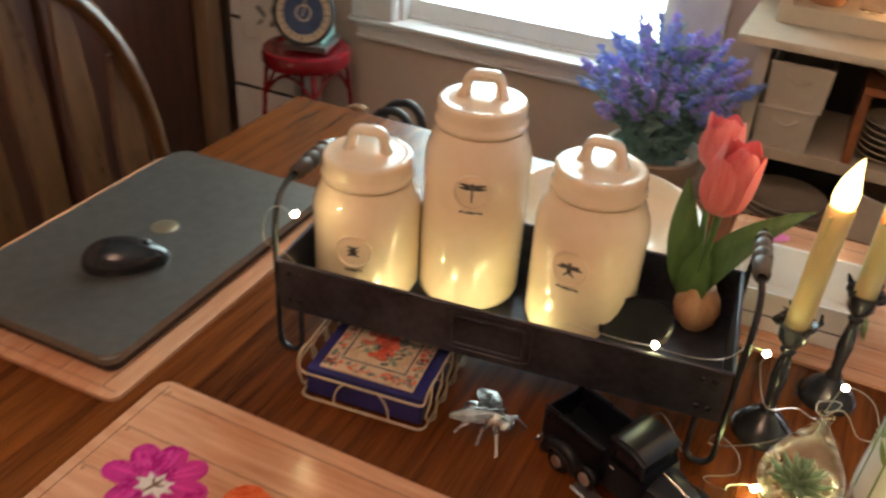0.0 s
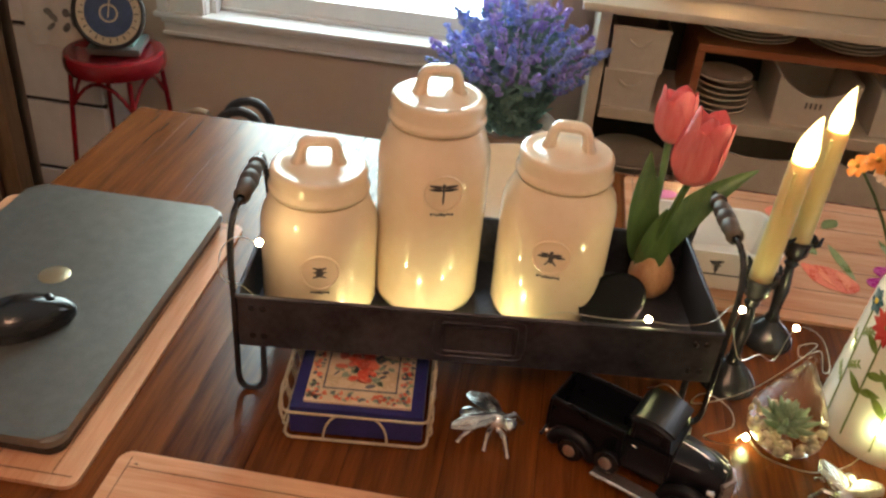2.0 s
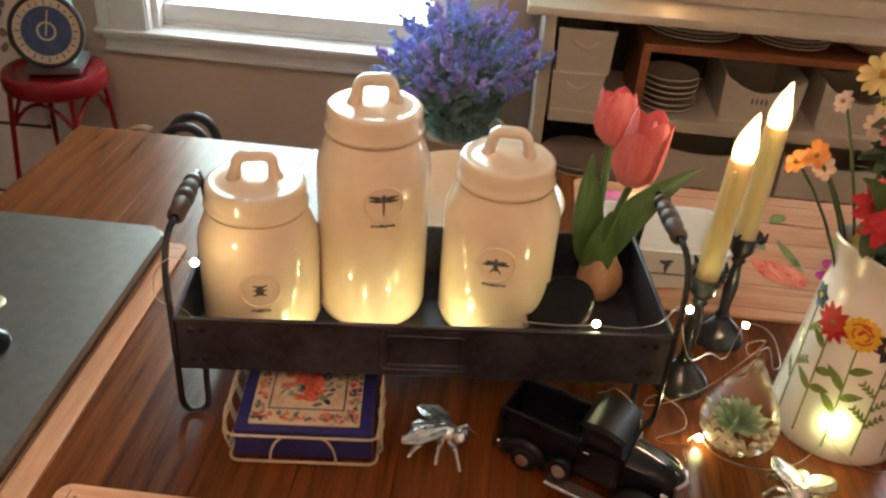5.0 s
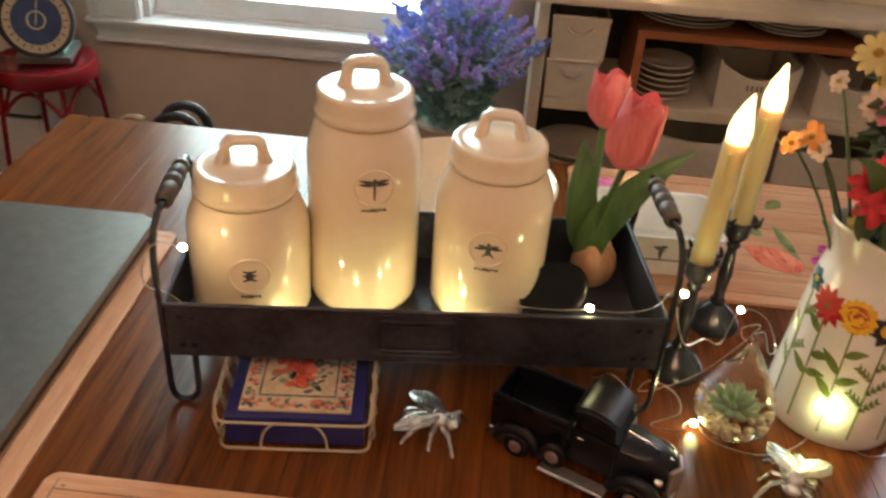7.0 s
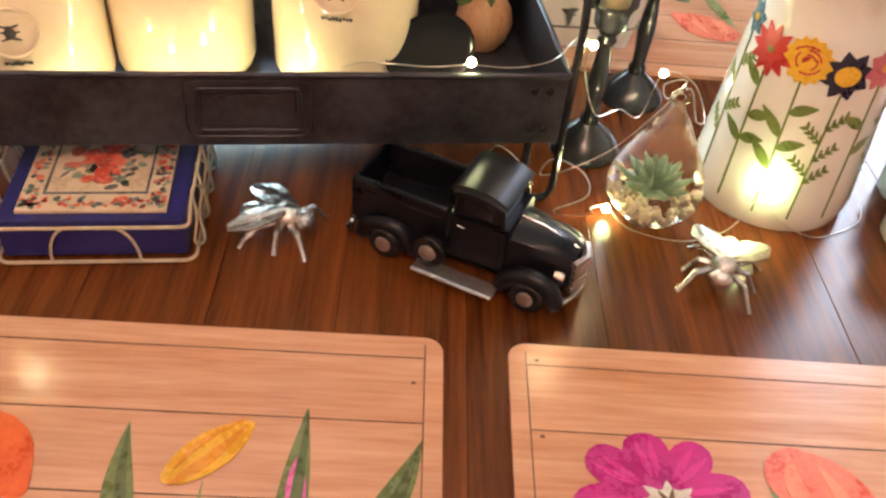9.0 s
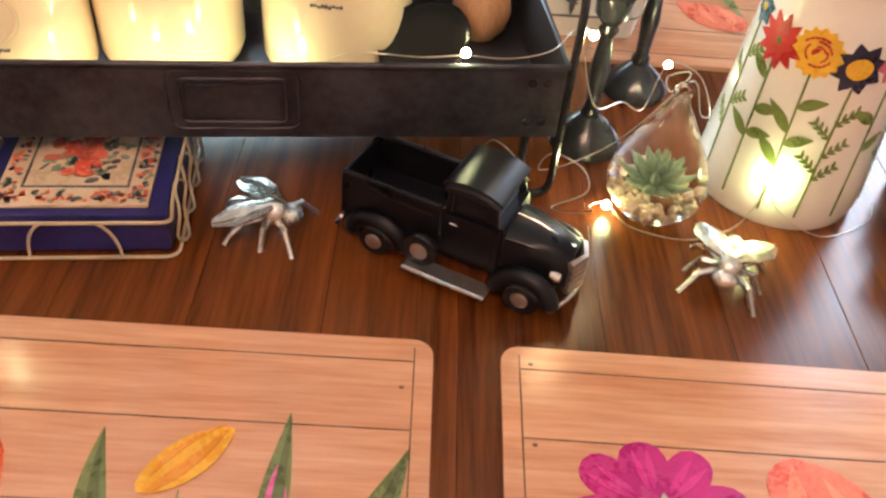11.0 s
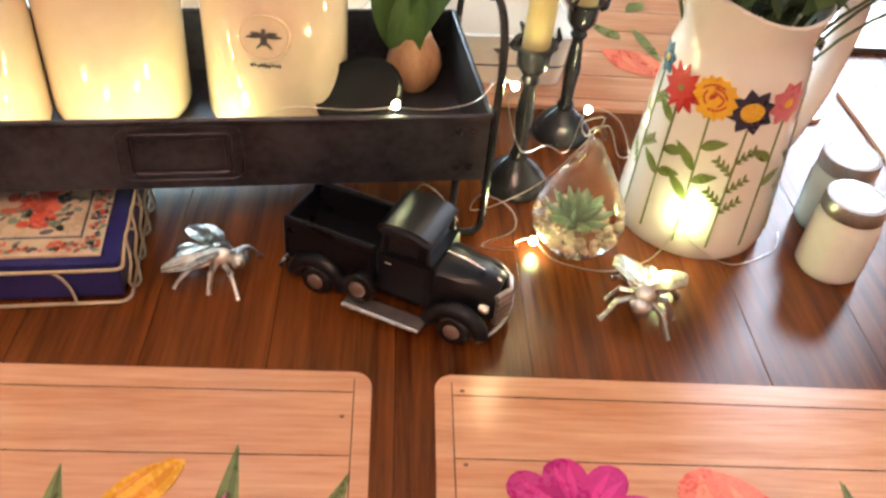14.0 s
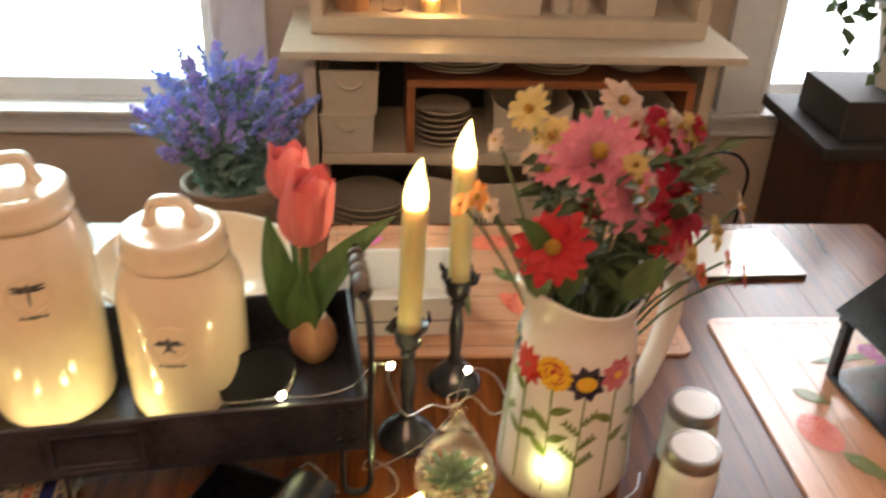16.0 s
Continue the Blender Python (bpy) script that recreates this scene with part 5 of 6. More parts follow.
bm = bm_prism(B(), leaf(-0.009, 0.011, 0.007, -0.002, 0.006, -0.002), 0, 0.0008, front)
bm_prism(bm, leaf(0.002, 0.004, 0.001, -0.012, 0.0045), 0, 0.0010, front)
bm_prism(bm, leaf(0.0, 0.003, 0.009, 0.004, 0.0045), 0, 0.0012, front)
part("bird_print", bm, M_INK, dish, "black bird silhouette")

lan = thing("lantern", pose(0.752, 0.835, TOP + 0.0055, 0, 0, 8) @ Matrix.Diagonal((1, 1, 0.86, 1)), "black metal house-shaped lantern with glass sides", "lantern")
W = 0.055
part("floor_plate", bm_box(B(), -W, W, -W, W, 0, 0.008, 0.001), M_IRON, lan)
for sx in (-1, 1):
    for sy in (-1, 1):
        part("post", bm_box(B(), *span(sx * W, sx * (W - 0.010)), *span(sy * W, sy * (W - 0.010)), 0.008, 0.082, 0.0006), M_IRON, lan)
for sy in (-1, 1):
    part("eave_bar", bm_box(B(), -W - 0.004, W + 0.004, *span(sy * (W + 0.001), sy * (W - 0.010)), 0.0822, 0.091, 0.0006), M_IRON, lan)
    pn = part("pane", bm_box(B(), -W + 0.0105, W - 0.0105, *span(sy * (W - 0.004), sy * (W - 0.006)), 0.0085, 0.0815), M_GLASS, lan)
    pn.visible_shadow = False
for sx in (-1, 1):
    pn = part("pane", bm_box(B(), *span(sx * (W - 0.004), sx * (W - 0.006)), -W + 0.0105, W - 0.0105, 0.0085, 0.0815), M_GLASS, lan)
    pn.visible_shadow = False
    part("roof_panel", bm_box(B(), 0, 0.084, -W - 0.006, W + 0.006, -0.005, 0.001, 0.0005, pose(sx * (W + 0.006), 0, 0.0925, 0, -45, 0 if sx < 0 else 180)), M_IRON, lan)
part("ring", bm_tube(B(), [(0, 0.012 * math.cos(2 * math.pi * k / 16), 0.163 + 0.012 * math.sin(2 * math.pi * k / 16)) for k in range(16)], 0.0015, 6, True), M_IRON, lan)

# Guessed booklet: its edge shade and top glare are put into the colours.
bkl = thing("booklet", pose(0.69, 1.143, TOP, 0, 0, 2), "thin booklet on the table, glare and edge shade put into its colours", "booklet")
part("edge_shade", bm_box(B(), -0.068, 0.068, -0.060, 0.060, 0.0, 0.006, 0.0004), M_DARK, bkl, "edge with its shade put into the colour")
part("cover", bm_box(B(), -0.068, 0.068, -0.060, 0.060, 0.0062, 0.0075, 0.0003), M_PITCH, bkl, "pale top with the daylight glare put into its colour")

# ---- fairy lights ----
M_BULB = glow("fairy_bulb", (1.0, 0.82, 0.45), 90.0)
M_SILWIRE = node_mat("silver_wire", (0.7, 0.65, 0.55), 0.3, 1.0)
fl = thing("fairy_lights", pose(0.148, 0.7, TOP), "string of warm fairy lights on thin silver wire", "string lights")
# The last bulb is added outside the pitcher, standing in for light inside it.
BULBS = [(-0.1945, 0.672, 0.920), (-0.118, 0.7065, 0.819), (-0.073, 0.716, 0.819), (-0.020, 0.727, 0.819), (0.006, 0.735, 0.819), (0.136, 0.7225, 0.867), (0.2235, 0.768, 0.861), (0.298, 0.829, 0.808), (0.246, 0.714, 0.7585), (0.3555, 0.7125, 0.790)]
off = Vector((0.148, 0.7, TOP))
for p in BULBS:
    bm = B()
    bmesh.ops.create_uvsphere(bm, u_segments=10, v_segments=8, radius=0.0031, matrix=Matrix.Translation(Vector(p) - off))
    part("bulb", bm, M_BULB, fl)


def wire(points, name="wire"):
    pts = [Vector(p) - off for p in points]
    out = []
    for i in range(len(pts) - 1):
        a, b, c, d = pts[max(i - 1, 0)], pts[i], pts[i + 1], pts[min(i + 2, len(pts) - 1)]
        for k in range(6):
            u = k / 6
            out.append(0.5 * ((2 * b) + (c - a) * u + (2 * a - 5 * b + 4 * c - d) * u * u + (3 * b - a - 3 * c + d) * u ** 3))
    part(name, bm_tube(B(), out + [pts[-1]], 0.00045, 5), M_SILWIRE, fl)


wire([(-0.1945, 0.672, 0.919), (-0.212, 0.668, 0.925), (-0.229, 0.672, 0.905), (-0.229, 0.671, 0.88), (-0.215, 0.684, 0.863), (-0.19, 0.695, 0.83), (-0.15, 0.698, 0.82), (-0.118, 0.7065, 0.819), (-0.09, 0.709, 0.823), (-0.073, 0.716, 0.819), (-0.045, 0.72, 0.822), (-0.020, 0.727, 0.819), (0.006, 0.735, 0.819), (0.035, 0.733, 0.84), (0.062, 0.719, 0.863), (0.085, 0.7145, 0.8665), (0.11, 0.722, 0.862), (0.136, 0.7225, 0.8655)])
wire([(0.136, 0.7225, 0.8655), (0.165, 0.728, 0.862), (0.192, 0.735, 0.866), (0.208, 0.75, 0.875), (0.2235, 0.768, 0.861), (0.222, 0.775, 0.84), (0.237, 0.775, 0.80), (0.262, 0.80, 0.79), (0.285, 0.82, 0.772), (0.298, 0.829, 0.808), (0.325, 0.83, 0.80), (0.335, 0.81, 0.78), (0.315, 0.775, 0.80), (0.293, 0.745, 0.845), (0.275, 0.735, 0.842), (0.2725, 0.741, 0.85), (0.29, 0.75, 0.845), (0.255, 0.752, 0.79), (0.22, 0.75, 0.765), (0.2, 0.752, 0.757), (0.205, 0.735, 0.785), (0.225, 0.72, 0.785), (0.228, 0.705, 0.776), (0.205, 0.70, 0.765), (0.212, 0.683, 0.775), (0.223, 0.660, 0.797)])
wire([(0.223, 0.660, 0.797), (0.226, 0.68, 0.785), (0.246, 0.714, 0.760), (0.262, 0.70, 0.752), (0.30, 0.69, 0.7515), (0.335, 0.704, 0.752), (0.350, 0.711, 0.77), (0.3555, 0.7125, 0.788), (0.364, 0.708, 0.77), (0.40, 0.703, 0.752), (0.44, 0.722, 0.752), (0.452, 0.745, 0.753)])
wire([(0.148, 0.712, 0.80), (0.152, 0.70, 0.812), (0.158, 0.69, 0.825), (0.17, 0.68, 0.822), (0.182, 0.675, 0.806)])
for p, e in zip(BULBS, (0.02, 0.015, 0.015, 0.018, 0.030, 0.03, 0.02, 0.02, 0.03, 0.07)):
    q = Vector(p)
    point_lamp("fairy_bulb_light", q + Vector((0, -0.0045, 0.001)) if p[2] > 0.83 or p[0] > 0.2 else q + Vector((0, 0, 0.005)), e, (0.66, 0.90, 0.32), 0.0065)
for x, y in ((0.2435, 0.801), (0.291, 0.884)):
    point_lamp("flame_light", (x, y - 0.016, 1.022), 0.09, (1.0, 0.74, 0.36), 0.008)

# ---- hutch ----
HX = 0.434
hut = thing("hutch", pose(HX, 1.505, 0), "cream painted hutch with open shelves and dark back", "hutch")
part("counter", bm_box(B(), -0.377, 0.377, 0.0, 0.285, 0.895, 0.910, 0.004), M_HUTCH, hut, "cream counter board")
for s in (-0.335, 0.335):
    part("side", bm_box(B(), s - 0.010, s + 0.010, 0.04, 0.285, 0, 0.8948, 0.002), M_HUTCH, hut)
part("shelf", bm_box(B(), -0.320, 0.320, 0.045, 0.275, 0.697, 0.719, 0.003), M_HUTCH, hut)
part("shelf", bm_box(B(), -0.320, 0.320, 0.045, 0.275, 0.470, 0.492, 0.003), M_HUTCH, hut)
part("shelf", bm_box(B(), -0.320, 0.320, 0.045, 0.275, 0.08, 0.10, 0.003), M_HUTCH, hut)
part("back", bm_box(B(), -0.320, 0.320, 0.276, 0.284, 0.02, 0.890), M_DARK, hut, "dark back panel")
part("upper_rail", bm_box(B(), -0.335, 0.335, 0.095, 0.115, 0.9105, 0.940, 0.003), M_HUTCH, hut)
for s in (-1, 1):
    part("upper_side", bm_box(B(), *span(s * 0.335, s * 0.315), 0.0955, 0.284, 0.9402, 1.9, 0.002), M_HUTCH, hut)
part("upper_floor", bm_box(B(), -0.314, 0.314, 0.116, 0.275, 0.9105, 0.938, 0.001), M_HUTCH, hut)
part("upper_back", bm_box(B(), -0.314, 0.314, 0.276, 0.284, 0.9105, 1.9), M_ORANGEWOOD, hut, "warm brown back panel")
for z in (1.25, 1.58, 1.88):
    part("upper_shelf", bm_box(B(), -0.314, 0.314, 0.10, 0.275, z, z + 0.02, 0.002), M_HUTCH, hut)

M_CHINA = vary(node_mat("cream_china", (0.68, 0.62, 0.53), 0.25), (0.54, 0.48, 0.39), (0.66, 0.59, 0.49), 16)
M_BIN = vary(node_mat("white_bin", (0.7, 0.66, 0.59), 0.4), (0.56, 0.5, 0.41), (0.67, 0.6, 0.5), 12)
ZS = 0.7195


def bin_box(x0, x1, z0, z1, yf, depth, label, group, bars=0, handle=True, dip=0.0):
    ob = thing("storage_bin", pose((x0 + x1) / 2, yf, z0), label, "bin", group)
    w, h = (x1 - x0) / 2, z1 - z0
    n = 9
    for name, y0, lean in (("front_panel", 0.0, 0.004), ("back_panel", depth - 0.008, -0.004)):
        bm = B()
        rows = []
        for dy in (0.0, 0.004):
            rows.append(([bm.verts.new((-w * 0.94 + 2 * w * 0.94 * k / n, y0 + lean + dy, 0)) for k in range(n + 1)],
                         [bm.verts.new((-w + 2 * w * k / n, y0 + dy, h - dip * math.sin(math.pi * k / n))) for k in range(n + 1)]))
        (lo_f, hi_f), (lo_b, hi_b) = rows
        for p, q in ((lo_f, hi_f), (hi_f, hi_b), (hi_b, lo_b), (lo_b, lo_f)):
            for k in range(n):
                bm.faces.new((p[k], p[k + 1], q[k + 1], q[k]))
        for k in (0, n):
            bm.faces.new((lo_f[k], hi_f[k], hi_b[k], lo_b[k]))
        part(name, bm, M_BIN, ob)
    for s in (-1, 1):
        bm = B()
        q = [bm.verts.new(p) for p in ((s * w * 0.94, 0.008, 0), (s * w, 0.005, h), (s * w, depth - 0.009, h), (s * w * 0.94, depth - 0.012, 0))]
        r = [bm.verts.new((v.co.x - s * 0.004, v.co.y, v.co.z)) for v in q]
        bm.faces.new(q)
        bm.faces.new(r[::-1])
        for k in range(4):
            j = (k + 1) % 4
            bm.faces.new((q[k], q[j], r[j], r[k]))
        part("side_panel", bm, M_BIN, ob)
    part("bottom", bm_box(B(), -w * 0.93, w * 0.93, 0.009, depth - 0.013, 0.0, 0.004), M_BIN, ob)
    if handle:
        part("handle", bm_tube(B(), arc((-w * 0.42, -0.001, h * 0.76), (0, -0.014, h * 0.50), (w * 0.42, -0.001, h * 0.76), 8), 0.0026, 8), M_BIN, ob)
        part("rim", bm_tube(B(), [(-w - 0.001, -0.001, h), (w + 0.001, -0.001, h)], 0.003, 8), M_BIN, ob)
    if bars:
        bm = B()
        for k in range(bars):
            bm_box(bm, -0.004 * bars + 0.008 * k, -0.004 * bars + 0.008 * k + 0.0025, -0.0012, 0.004, h * 0.42, h * 0.42 + (0.022 if bars > 4 else 0.010))
        part("lettering_bars", bm, M_INK, ob)
    return ob


bin_box(0.113, 0.203, ZS, 0.788, 1.55, 0.2, "white plastic lidless bin on the hutch shelf", "white bins")
bin_box(0.115, 0.211, 0.7885, 0.863, 1.55, 0.2, "white plastic bin stacked on another bin", "white bins")

ris = thing("shelf_riser", pose(0.504, 1.55, ZS), "orange-brown wooden shelf riser inside the hutch", "shelf")
part("board", bm_box(B(), -0.246, 0.246, 0.0, 0.19, 0.118, 0.131, 0.002), M_ORANGEWOOD, ris)
for s in (-1, 1):
    part("leg", bm_box(B(), *span(s * 0.246, s * 0.232), 0.0, 0.19, 0.0, 0.1178, 0.001), M_ORANGEWOOD, ris)


def plate_stack(x, y, z, r, n, gap, label, deep=0.008):
    ob = thing("plate_stack", pose(x, y, z), label, "plates", "plate stacks in the hutch")
    for k in range(n):
        j = 0.0015 * math.sin(k * 2.1)
        part("plate", bm_lathe(B(), [(0, 0), (r * 0.55, 0), (r * 0.62, 0.001), (r * 0.8, deep * 0.5), (r, deep), (r * 1.0, deep + 0.0022), (r * 0.78, deep * 0.5 + 0.003), (r * 0.55, 0.003), (0, 0.003)], 30), M_CHINA, ob).location = (j, -j, gap * k)
    return ob


plate_stack(0.324, 1.612, ZS, 0.049, 6, 0.0110, "stack of small cream saucers under the riser", 0.010)
plate_stack(0.347, 1.636, ZS + 0.132, 0.082, 6, 0.0062, "stack of cream dinner plates on the riser", 0.010)
plate_stack(0.512, 1.622, ZS + 0.132, 0.066, 6, 0.0062, "stack of cream side plates on the riser", 0.010)
b2 = thing("mixing_bowl", pose(0.658, 1.63, ZS + 0.132), "cream ceramic bowl on the riser", "bowl")
part("bowl", bm_lathe(B(), [(0, 0), (0.03, 0), (0.05, 0.008), (0.066, 0.026), (0.068, 0.029), (0.064, 0.027), (0.046, 0.011), (0, 0.006)], 32), M_CHINA, b2)
bin_box(0.408, 0.546, ZS, 0.806, 1.568, 0.17, "cream ceramic bin with a curved front and small lettering", "curved bins", bars=4, handle=False, dip=0.03)
bin_box(0.575, 0.722, ZS, 0.806, 1.565, 0.17, "cream ceramic bin with a curved front", "curved bins", handle=False, dip=0.032)
plate_stack(0.190, 1.640, 0.4925, 0.075, 9, 0.0115, "stack of cream plates on the low shelf", 0.012)
bin_box(0.296, 0.520, 0.4925, 0.672, 1.558, 0.2, "cream bin with hand-lettered marks on the low shelf", "lettered bins", bars=5, handle=False, dip=0.018)
bin_box(0.540, 0.745, 0.4925, 0.668, 1.558, 0.2, "cream bin with hand-lettered marks on the low shelf", "lettered bins", bars=5, handle=False, dip=0.018)

ZU = 0.9385
vot = thing("votive_candle", pose(0.300, 1.650, ZU), "small glowing electric votive candle", "candle")
part("body", bm_lathe(B(), [(0, 0), (0.017, 0), (0.017, 0.022), (0, 0.022)], 20), M_TAPER, vot)
part("flame", bm_lathe(B(), [(0, 0.0222), (0.005, 0.024), (0.006, 0.03), (0.003, 0.042), (0, 0.048)], 12), M_FLAME, vot)
point_lamp("votive_light", (0.300, 1.632, ZU + 0.036), 0.25, (1.0, 0.62, 0.25), 0.006)
jr = thing("clay_pot", pose(0.165, 1.665, ZU), "small brown clay pot in the hutch", "pot")
part("pot", bm_lathe(B(), [(0, 0), (0.028, 0), (0.036, 0.03), (0.038, 0.055), (0.034, 0.055), (0.03, 0.01), (0, 0.008)], 28), M_BULBPOT, jr)
jr = thing("glass_cup", pose(0.235, 1.655, ZU), "small clear glass cup in the hutch", "cup")
g = part("cup", bm_lathe(B(), [(0, 0), (0.018, 0), (0.021, 0.05), (0.0195, 0.05), (0.0165, 0.004), (0, 0.004)], 24), M_GLASS, jr)
g.visible_shadow = False
bin_box(0.345, 0.490, ZU, 1.02, 1.632, 0.12, "long cream woven box in the hutch", "hutch boxes", handle=False)
for x in (0.525, 0.560):
    bt = thing("bottle", pose(x, 1.66, ZU), "cream ceramic bottle in the hutch", "bottle", "hutch bottles")
    part("bottle", bm_lathe(B(), [(0, 0), (0.017, 0), (0.018, 0.01), (0.017, 0.07), (0.008, 0.09), (0.008, 0.12), (0, 0.12)], 24), M_CHINA, bt)
bin_box(0.600, 0.690, ZU, 1.06, 1.64, 0.1, "square cream canister in the hutch", "hutch boxes", handle=False)

# ---- lavender in its pot ----
M_POT = vary(node_mat("taupe_pot", (0.42, 0.34, 0.28), 0.7), (0.30, 0.21, 0.15), (0.42, 0.31, 0.23), 14, bump=0.1)
M_LAV = let_through(vary(node_mat("lavender_bloom", (0.24, 0.18, 0.55), 0.7), (0.42, 0.32, 0.86), (0.80, 0.72, 1.0), 60))
M_LAV2 = let_through(vary(node_mat("lavender_bloom_blue", (0.15, 0.17, 0.55), 0.7), (0.26, 0.36, 0.90), (0.62, 0.76, 1.0), 60))
M_LAVG = let_through(vary(node_mat("lavender_leaf", (0.11, 0.2, 0.14), 0.6), (0.12, 0.27, 0.23), (0.42, 0.68, 0.62), 30), 0.35)
LX, LY = -0.040, 1.535
std = thing("plant_stand", pose(LX, LY, 0), "dark wooden plant stand under the lavender", "stand")
part("top", bm_lathe(B(), [(0, 0.46), (0.09, 0.46), (0.09, 0.48), (0, 0.48)], 28), M_DARKWOOD, std)
for k in range(3):
    a = radians(120 * k + 30)
    part("leg", bm_tube(B(), [(0.06 * math.cos(a), 0.06 * math.sin(a), 0.46), (0.1 * math.cos(a), 0.1 * math.sin(a), 0)], 0.01, 8), M_DARKWOOD, std)
lv = thing("lavender_plant", pose(LX, LY, 0.4802), "artificial purple lavender in a taupe clay pot", "plant")
part("pot", bm_lathe(B(), [(0, 0), (0.062, 0), (0.078, 0.165), (0.084, 0.168), (0.086, 0.195), (0.082, 0.198), (0.077, 0.195), (0.072, 0.17), (0, 0.165)], 36), M_POT, lv)
rnd = random.Random(8)
stems, leaves, blooms, blooms2 = B(), B(), B(), B()


def diamond(bm, c, d, w, L):
    """A small pointed bud, four-sided."""
    d = d.normalized()
    x = d.orthogonal().normalized()
    y = d.cross(x)
    lo, hi = bm.verts.new(c), bm.verts.new(c + d * L)
    ring = [bm.verts.new(c + d * L * 0.4 + w * (math.cos(a) * x + math.sin(a) * y)) for a in (0, math.pi / 2, math.pi, 3 * math.pi / 2)]
    for k in range(4):
        j = (k + 1) % 4
        bm.faces.new((lo, ring[j], ring[k]))
        bm.faces.new((hi, ring[k], ring[j]))


for k in range(150):
    a, u = rnd.uniform(0, 6.283), math.sqrt(rnd.random())
    foot = Vector((0.05 * u * math.cos(a), 0.05 * u * math.sin(a), 0.185))
    H = (0.235 - 0.085 * u * u) * rnd.uniform(0.62, 1.05)
    tip = Vector((foot.x + 0.115 * u * math.cos(a) * rnd.uniform(0.6, 1.15), foot.y + 0.105 * u * math.sin(a) * rnd.uniform(0.6, 1.1), 0.185 + H))
    mid = Vector((foot.x * 1.2, foot.y * 1.2, 0.185 + H * 0.6))
    path = arc(foot, mid, tip, 6)
    bm_tube(stems, path, 0.0012, 4)
    d = (tip - path[-2]).normalized()
    target = blooms if rnd.random() < 0.42 else blooms2
    for q in range(rnd.randint(16, 26)):
        f = rnd.random()
        b = rnd.uniform(0, 6.283)
        p = tip - d * (0.045 * f)
        o = (d.orthogonal().normalized() * math.cos(b) + d.cross(d.orthogonal()).normalized() * math.sin(b))
        diamond(target, p, o + d * 0.7, rnd.uniform(0.0036, 0.0064), rnd.uniform(0.009, 0.015) * (0.6 + 0.6 * f))
    for q in range(9):
        f = rnd.uniform(0.1, 0.9)
        p = path[int(f * 6)]
        o = Vector((rnd.uniform(-1, 1), rnd.uniform(-1, 1), rnd.uniform(0.1, 1.0))).normalized()
        bm_blade(leaves, [p, p + o * 0.012, p + o * rnd.uniform(0.02, 0.032)], [0.0016, 0.0046, 0.0008], 0.2, (rnd.uniform(-1, 1), -1, 0.5), 0.0003)
tagged(part("stem_growth", stems, M_LAVG, lv), kind="stuff")
tagged(part("leaves", leaves, M_LAVG, lv, "grey-green narrow leaves"), kind="stuff")
tagged(part("violet_bloom", blooms, M_LAV, lv, "violet flower spikes"), kind="stuff")
tagged(part("blue_bloom", blooms2, M_LAV2, lv, "blue-violet flower spikes"), kind="stuff")

# ---- red stool with kitchen scale ----
M_RED = vary(node_mat("red_enamel", (0.32, 0.012, 0.025), 0.22, Coat_Weight=0.5), (0.17, 0.005, 0.010), (0.27, 0.011, 0.018), 20)
SX, SY = -0.835, 1.63
st = thing("metal_stool", pose(SX, SY, 0) @ Matrix.Diagonal((1, 1, 1.018, 1)), "glossy red metal stool with bent tube legs", "stool")
part("seat", bm_lathe(B(), [(0, 0.622), (0.084, 0.622), (0.095, 0.626), (0.098, 0.634), (0.098, 0.648), (0.095, 0.657), (0.087, 0.660), (0.078, 0.657), (0, 0.656)], 44), M_RED, st)
for k in range(4):
    a = radians(90 * k + 42)
    c, s = math.cos(a), math.sin(a)
    part("leg", bm_tube(B(), [(0.088 * c, 0.088 * s, 0.621), (0.094 * c, 0.094 * s, 0.56), (0.115 * c, 0.115 * s, 0.30), (0.14 * c, 0.14 * s, 0)], 0.0052, 10), M_RED, st)
    a2 = radians(90 * k + 87)
    p, q = Vector((0.09 * c, 0.09 * s, 0.56)), Vector((0.09 * math.cos(a + math.pi / 2), 0.09 * math.sin(a + math.pi / 2), 0.56))
    m = Vector((0.07 * math.cos(a2), 0.07 * math.sin(a2), 0.66))
    part("brace", bm_tube(B(), arc(p, m, q, 8), 0.004, 8), M_RED, st)
part("foot_ring", bm_tube(B(), [(0.122 * math.cos(2 * math.pi * k / 32), 0.122 * math.sin(2 * math.pi * k / 32), 0.22) for k in range(32)], 0.005, 8, True), M_RED, st)

M_TEAL = vary(node_mat("mint_enamel", (0.26, 0.55, 0.48), 0.3), (0.2, 0.46, 0.4), (0.32, 0.62, 0.55), 20)
M_DIALC = vary(node_mat("dial_cream", (0.6, 0.52, 0.38), 0.4), (0.5, 0.42, 0.3), (0.66, 0.58, 0.44), 25)
M_DIALB = vary(node_mat("dial_blue", (0.03, 0.07, 0.17), 0.35), (0.02, 0.045, 0.12), (0.05, 0.1, 0.22), 25)
M_GREY = vary(node_mat("dark_grey_enamel", (0.1, 0.1, 0.09), 0.4), (0.07, 0.07, 0.065), (0.14, 0.14, 0.13), 25)
sc = thing("kitchen_scale", pose(SX + 0.006, SY + 0.012, 0.6722, 0, 0, 14), "vintage mint kitchen scale with a round blue dial", "scale")
part("foot", bm_box(B(), -0.050, 0.050, -0.054, 0.045, 0, 0.014, 0.004), M_GREY, sc, "dark grey base")
